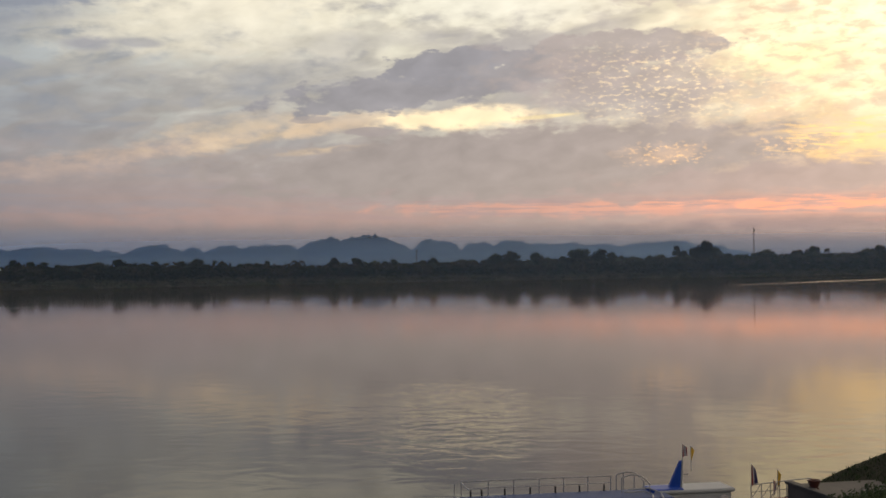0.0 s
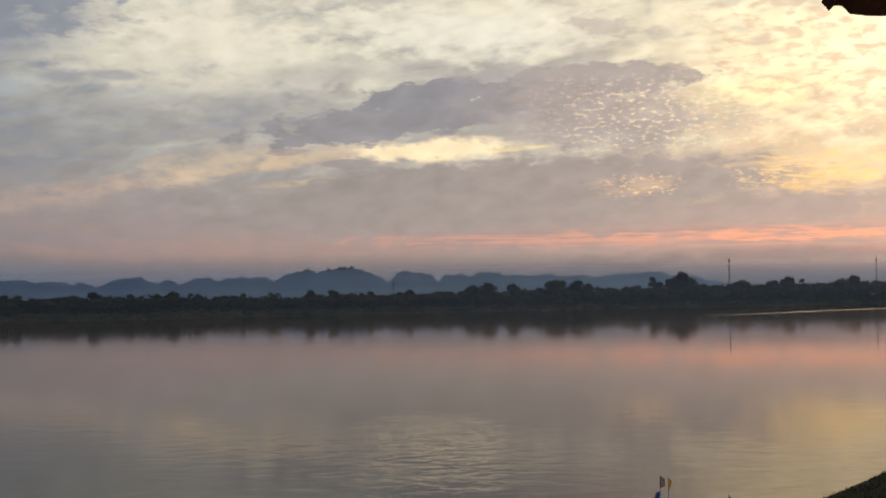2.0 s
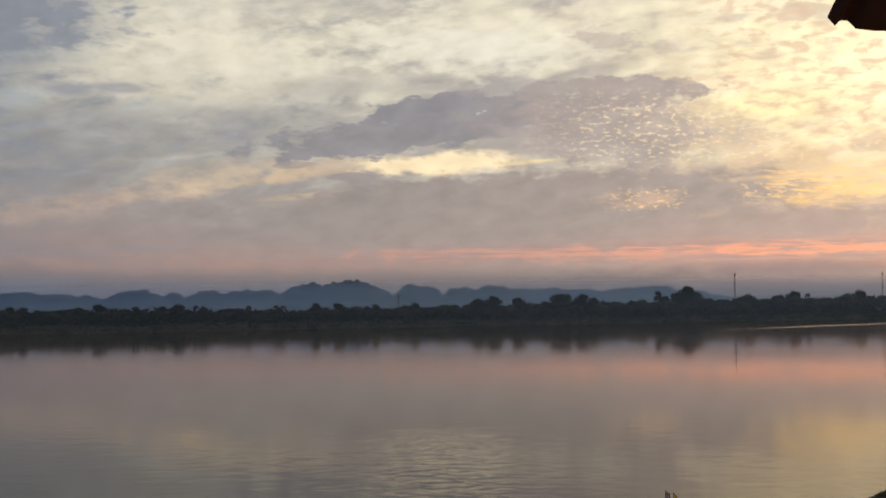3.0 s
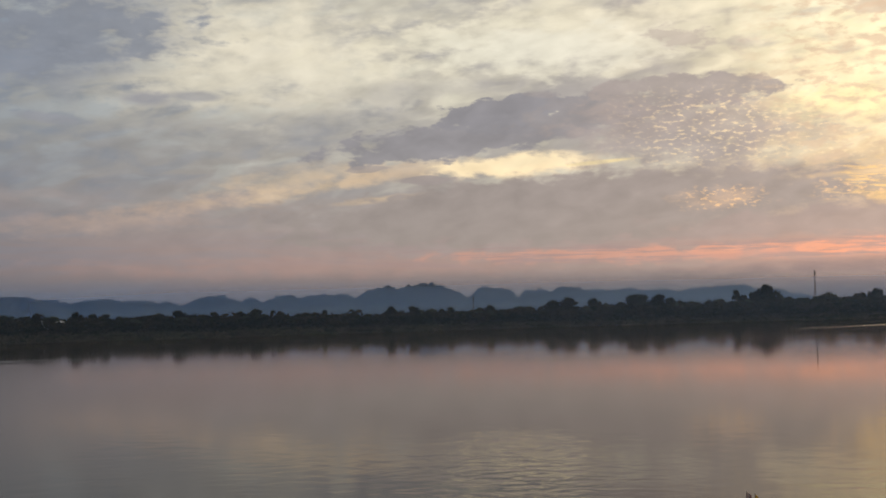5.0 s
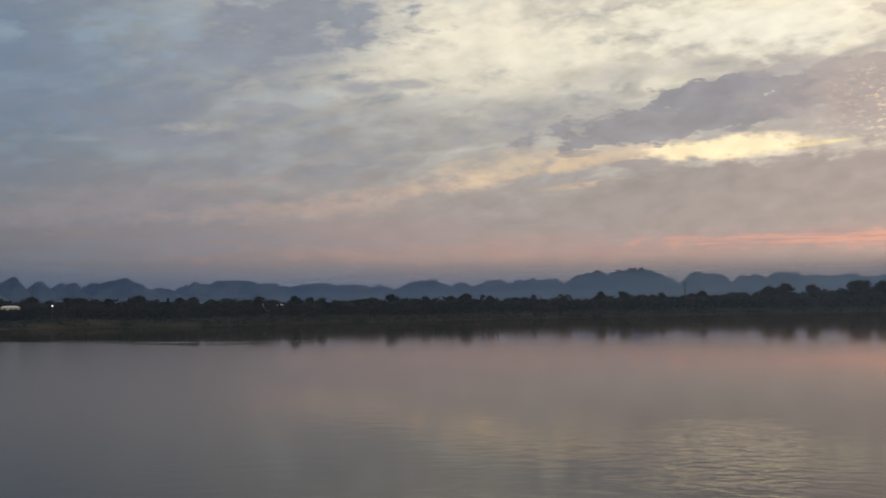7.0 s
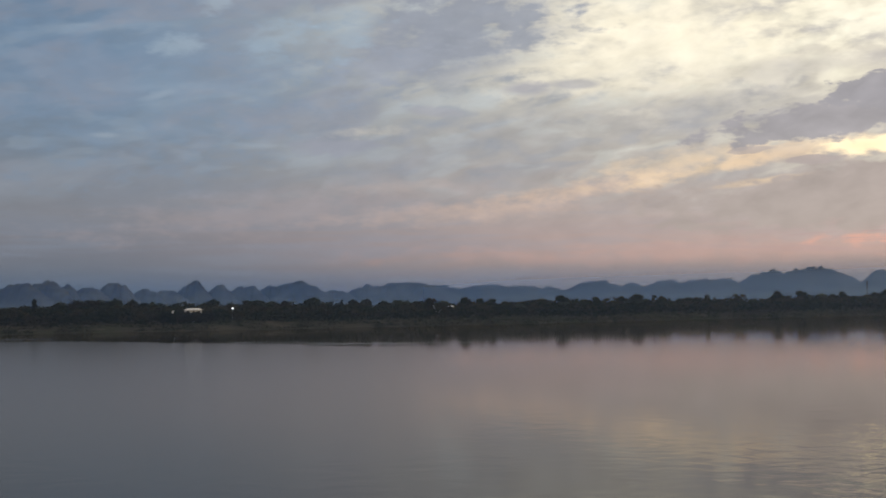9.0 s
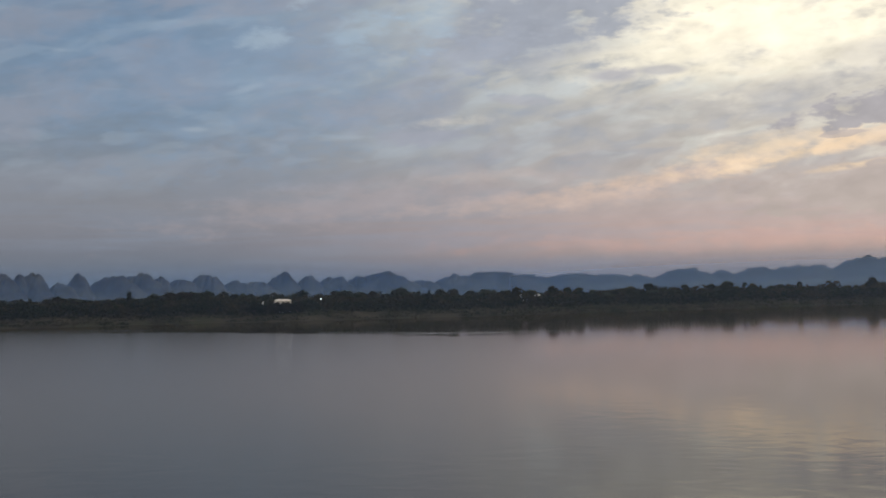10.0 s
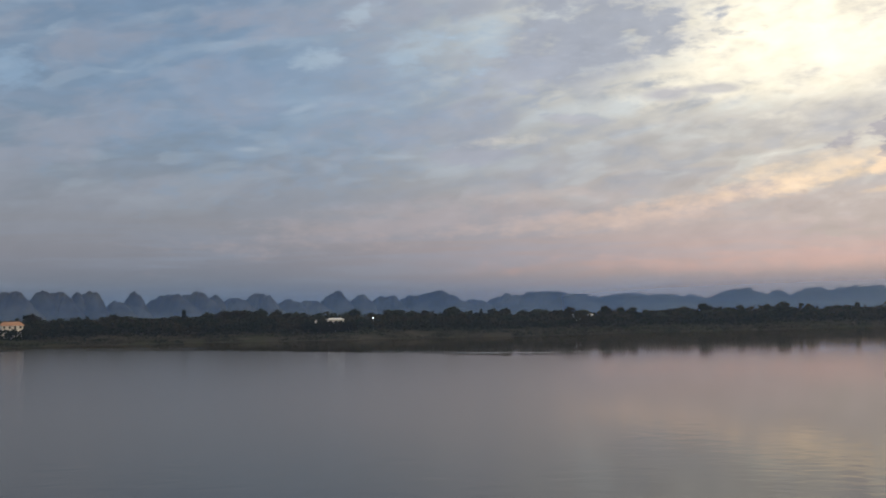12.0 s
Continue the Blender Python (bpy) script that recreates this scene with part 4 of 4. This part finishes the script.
    rod(bm, (7.49, -0.36, z + 0.03), (7.55, -0.36, z + 1.0), 0.05, 0.035, 8)
    part("fin_post", bm, M_HULL, fin, "white post")
    part("bracket", tube(bmesh.new(), [(7.5, -0.36, z + 0.55), (7.72, -0.36, z + 0.50), (7.74, -0.36, z + 0.56)], 0.014), M_RAIL, fin)
    flag(root, 7.56, -0.36, z + 0.95, z + 1.52, 0.20, 0.42, (M_RED, M_CLOTH, M_NAVY, M_CLOTH, M_RED), "staff with a limp striped red, white and blue flag", 0.10, 0.4)
    flag(root, 7.86, -0.34, z + 0.62, z + 1.44, 0.16, 0.50, (M_YELLOW, M_YELLOW), "staff with a limp yellow flag", -0.12, 1.2)
    # fore cabin with a pale rounded roof
    bm = bmesh.new()
    box(bm, 6.5, -0.74, 0.9, 9.14, 0.3, z - 0.06, 0.06)
    part("fore_cabin", bm, M_HULL, root)
    bm = bmesh.new()
    box(bm, 6.4, -0.80, z - 0.06, 9.26, 0.42, z + 0.08, 0.06)
    part("fore_roof", bm, M_HULL, root, "pale rounded cabin roof")
    for x0, x1 in ((6.8, 7.3), (7.5, 8.0), (8.2, 8.5)):
        bm = bmesh.new()
        box(bm, x0, -0.78, 1.35, x1, -0.71, 2.05, 0.03)
        part("window", bm, M_VOID, root)
    bm = bmesh.new()
    bmesh.ops.create_cone(bm, cap_ends=True, segments=20, radius1=0.2, radius2=0.17, depth=0.06, matrix=pose(8.85, -0.77, 2.16, 90, 0, 0))
    part("round_sign", bm, M_CLOTH, root, "round white disc")
    return tagged(root, "white passenger boat with a blue railed top deck moored below", "boat")


build_boat()


def build_launch():
    """The second boat: its bow rail, a worn red deck and three staffs with flags."""
    root = empty("launch", (10.13, 40.6, 0.36), 14.0)
    bm = bmesh.new()
    rings = []
    for i in range(9):
        k = i / 8
        half = 0.8 * (1 - (2 * k - 1) ** 4 * 0.7)
        rings.append([bm.verts.new((-0.15 + 1.6 * k, -1.1 + s * half * 1.3, h)) for s, h in ((-0.6, -0.4), (-1.0, 0.8), (-1.0, 1.5), (1.0, 1.5), (1.0, 0.8), (0.6, -0.4))])
    for a, b in zip(rings, rings[1:]):
        for i in range(6):
            bm.faces.new((a[i], a[(i + 1) % 6], b[(i + 1) % 6], b[i]))
    bm.faces.new(rings[0])
    bm.faces.new(rings[-1][::-1])
    part("hull", bm, M_HULL, root, "white painted hull")
    bm = bmesh.new()
    box(bm, -0.05, -2.0, 1.5, 1.35, -0.1, 1.9, 0.05)
    part("deck", bm, M_PINKDECK, root, "worn red deck housing")
    zt = 2.36
    for x in (0.0, 0.38, 0.72, 1.05, 1.32):
        part("rail_post", rod(bmesh.new(), (x, -0.12, 1.85), (x, -0.12, zt + 0.06 * x), 0.016, n=6), M_RAIL, root)
    part("top_rail", tube(bmesh.new(), [(0, -0.12, zt), (1.32, -0.12, zt + 0.08), (2.1, -0.3, zt + 0.16)]), M_RAIL, root)
    part("middle_rail", tube(bmesh.new(), [(0, -0.12, 2.12), (1.32, -0.12, 2.16)], 0.012), M_RAIL, root)
    for x in (0.0, 0.38, 0.72):
        part("brace", tube(bmesh.new(), [(x, -0.12, 1.9), (x + 0.35, -0.12, zt)], 0.012), M_RAIL, root)
    flag(root, 0.02, -0.12, 1.9, 3.05, 0.20, 0.72, (M_RED, M_CLOTH, M_NAVY, M_NAVY), "staff with a limp dark striped flag", 0.16, 0.0)
    flag(root, 0.62, -0.5, 1.9, 2.56, 0.14, 0.50, (M_RED, M_CLOTH, M_NAVY), "staff with a small limp striped flag", -0.05, 2.0)
    flag(root, 0.98, -0.12, 1.9, 2.80, 0.16, 0.55, (M_YELLOW, M_YELLOW), "staff with a limp yellow flag", -0.05, 1.0)
    return tagged(root, "small launch with bow rails and flags at the landing", "boat")


build_launch()

# ---- landing, pot, bank plants ----
M_CONCRETE = material("stained_concrete", (0.11, 0.10, 0.09), 0.9, vary=0.3, scale=0.8, bump=0.4)
M_POT = material("brown_glazed_clay", (0.10, 0.035, 0.03), 0.4, vary=0.25, scale=5)
M_NEAR_LEAF = material("near_leaf", (0.032, 0.055, 0.017), 0.6, vary=0.45, scale=3, fine=4, bump=0, shine=0.2)


def build_landing():
    root = empty("concrete_landing", (11.33, 40.4, 0.42), 13.0)
    bm = bmesh.new()
    box(bm, 0.0, -7.5, -1.0, 4.6, 0.0, 2.34, 0.05)
    part("block", bm, M_CONCRETE, root)
    bm = bmesh.new()
    box(bm, -0.06, -7.5, 2.34, 0.22, 0.06, 2.44, 0.02)
    part("kerb", bm, M_CONCRETE, root)
    return tagged(root, "stained concrete landing stage at the foot of the bank", "landing")


build_landing()


def build_pot():
    x, y = along(16.84, 41.0)
    root = empty("plant_pot", (x, y, 2.76), 0)
    k = 0.82
    prof = [(0.0, 0.10), (0.13, 0.10), (0.17, 0.16), (0.23, 0.30), (0.25, 0.36), (0.27, 0.37), (0.27, 0.41), (0.23, 0.41), (0.20, 0.30), (0.0, 0.28)]
    verts, faces, n = [], [], 24
    for r, z in prof:
        for j in range(n):
            t = 2 * math.pi * j / n
            verts.append((k * r * math.cos(t), k * r * math.sin(t), k * z))
    for i in range(len(prof) - 1):
        for j in range(n):
            a, b = i * n + j, i * n + (j + 1) % n
            faces.append((a, b, b + n, a + n))
    raw("bowl", verts, faces, M_POT, root, smooth=True)
    for i in range(3):
        t = 2.0944 * i + 0.4
        part("foot", rod(bmesh.new(), (math.cos(t) * 0.18, math.sin(t) * 0.18, 0.0), (math.cos(t) * 0.11, math.sin(t) * 0.11, 0.13), 0.03, 0.025, 6), M_POT, root)
    return tagged(root, "dark red-brown clay bowl on feet on the landing", "pot")


build_pot()


def build_shrub(x, y, z, wide, tall, seed):
    """A loose shrub: stems and many pointed leaves."""
    rng = random.Random(seed)
    root = empty("shrub", (x, y, z), 0)
    bm = bmesh.new()
    tips = []
    for i in range(12):
        t, r = i * 2.4, wide * rng.uniform(0.2, 0.9)
        tip = Vector((math.cos(t) * r, math.sin(t) * r, tall * rng.uniform(0.45, 1.0)))
        rod(bm, (math.cos(t) * 0.05, math.sin(t) * 0.05, -0.3), tip, 0.015, 0.006, 5)
        tips.append(tip)
    part("stems", bm, M_BARK, root)
    verts, faces = [], []
    for tip in tips:
        for _ in range(55):
            base = tip * rng.uniform(0.35, 1.0) + Vector((rng.gauss(0, 0.16), rng.gauss(0, 0.16), rng.gauss(0, 0.12)))
            d = Vector((rng.gauss(0, 1), rng.gauss(0, 1), rng.gauss(0.2, 0.6))).normalized() * rng.uniform(0.07, 0.16)
            s = d.orthogonal().normalized() * d.length * 0.28
            k = len(verts)
            verts += [base, base + d * 0.45 + s, base + d, base + d * 0.45 - s]
            faces.append((k, k + 1, k + 2, k + 3))
    raw("leaves", verts, faces, M_NEAR_LEAF, root)
    return tagged(root, "leafy green shrub on the near river bank", "shrub", "shrubs by the landing")


random.seed(6)
for az, d, wide, tall in ((18.2, 38.2, 0.5, 0.30), (18.8, 37.6, 0.6, 0.45), (19.3, 38.0, 0.6, 0.55), (19.8, 38.6, 0.6, 0.70), (20.5, 39.0, 0.7, 0.75), (21.3, 39.5, 0.8, 0.8), (19.5, 36.6, 0.7, 0.45), (20.5, 36.6, 0.8, 0.75), (22.0, 38.5, 0.9, 0.9)):
    x, y = along(az, d)
    build_shrub(x, y, max(ground_z(x, y), 2.76 if x < 15.7 else 0) - 0.02, wide, tall, int(az * 10))


def build_bank_grass():
    rng = random.Random(3)
    verts, faces = [], []
    for _ in range(34000):
        x, y = rng.uniform(12.5, 24), rng.uniform(30, 46)
        z = ground_z(x, y)
        if z < 0.3 or (11.4 < x < 16 and y < 42 and z < 2.7):
            continue
        d = Vector((rng.gauss(0, 0.5), rng.gauss(0, 0.5), 1)).normalized() * rng.uniform(0.06, 0.17)
        s = Vector((rng.gauss(0, 1), rng.gauss(0, 1), 0)).normalized() * 0.02
        k, c = len(verts), Vector((x, y, z - 0.02))
        verts += [c - s, c + s, c + d]
        faces.append((k, k + 1, k + 2))
    return raw("bank_grass", verts, faces, M_NEAR_LEAF)


tagged(build_bank_grass(), "rough green grass on the near bank slope", "grass", kind="stuff")

# ---- the eave over the terrace ----
M_TILE = material("red_brown_roof_sheet", (0.16, 0.065, 0.05), 0.7, vary=0.3, scale=3, bump=0.2)
M_TIMBER = material("dark_timber", (0.08, 0.05, 0.035), 0.8, vary=0.3, scale=4)


def build_eave():
    tip_x, tip_y = along(18.66, 5.5)
    root = empty("pavilion", (tip_x, tip_y, 11.235), 9.0)
    ridge = ((0.0, 0.035), (0.033, 0.0), (0.055, 0.024), (0.066, 0.027), (0.090, 0.027), (0.100, 0.022), (0.130, -0.006))
    pitch, slope = 0.36, radians(36)
    line = []
    for i in range(8):
        line += [(px + i * pitch, pz) for px, pz in (ridge if i == 0 else ridge[1:])]
        line.append((0.22 + i * pitch, -0.010))
    verts, faces = [], []
    for thick in (0.0, 0.006):
        for s in (0.0, 0.4, 0.8, 1.2, 1.6, 2.0):
            for px, pz in line:
                verts.append((px, -s * math.cos(slope), pz + s * math.sin(slope) - px * 0.030 + thick))
    n, rows = len(line), 6
    for layer in (0, 1):
        for j in range(rows - 1):
            for i in range(n - 1):
                p = layer * n * rows + j * n + i
                f = (p, p + 1, p + n + 1, p + n)
                faces.append(f if layer == 0 else f[::-1])
    for i in range(n - 1):
        p = n * rows
        faces.append((i, p + i, p + i + 1, i + 1))
    raw("roof_sheet", verts, faces, M_TILE, root)
    for x in (0.7, 1.7, 2.7):
        bm = bmesh.new()
        box(bm, x - 0.04, -2.0, -0.07, x + 0.04, -0.12, -0.01, 0.005)
        ob = part("rafter", bm, M_TIMBER, root)
        for v in ob.data.vertices:
            v.co.z += -v.co.y * math.tan(slope) - x * 0.030 - 0.03
    bm = bmesh.new()
    box(bm, 1.15, -0.75, 0.22, 2.95, -0.62, 0.36, 0.01)
    part("beam", bm, M_TIMBER, root)
    for x in (1.3, 2.8):
        bm = bmesh.new()
        box(bm, x - 0.07, -0.75, -3.2, x + 0.07, -0.61, 0.22, 0.01)
        part("post", bm, M_TIMBER, root)
    return tagged(root, "red-brown ribbed roof eave of a riverside pavilion", "pavilion")


build_eave()
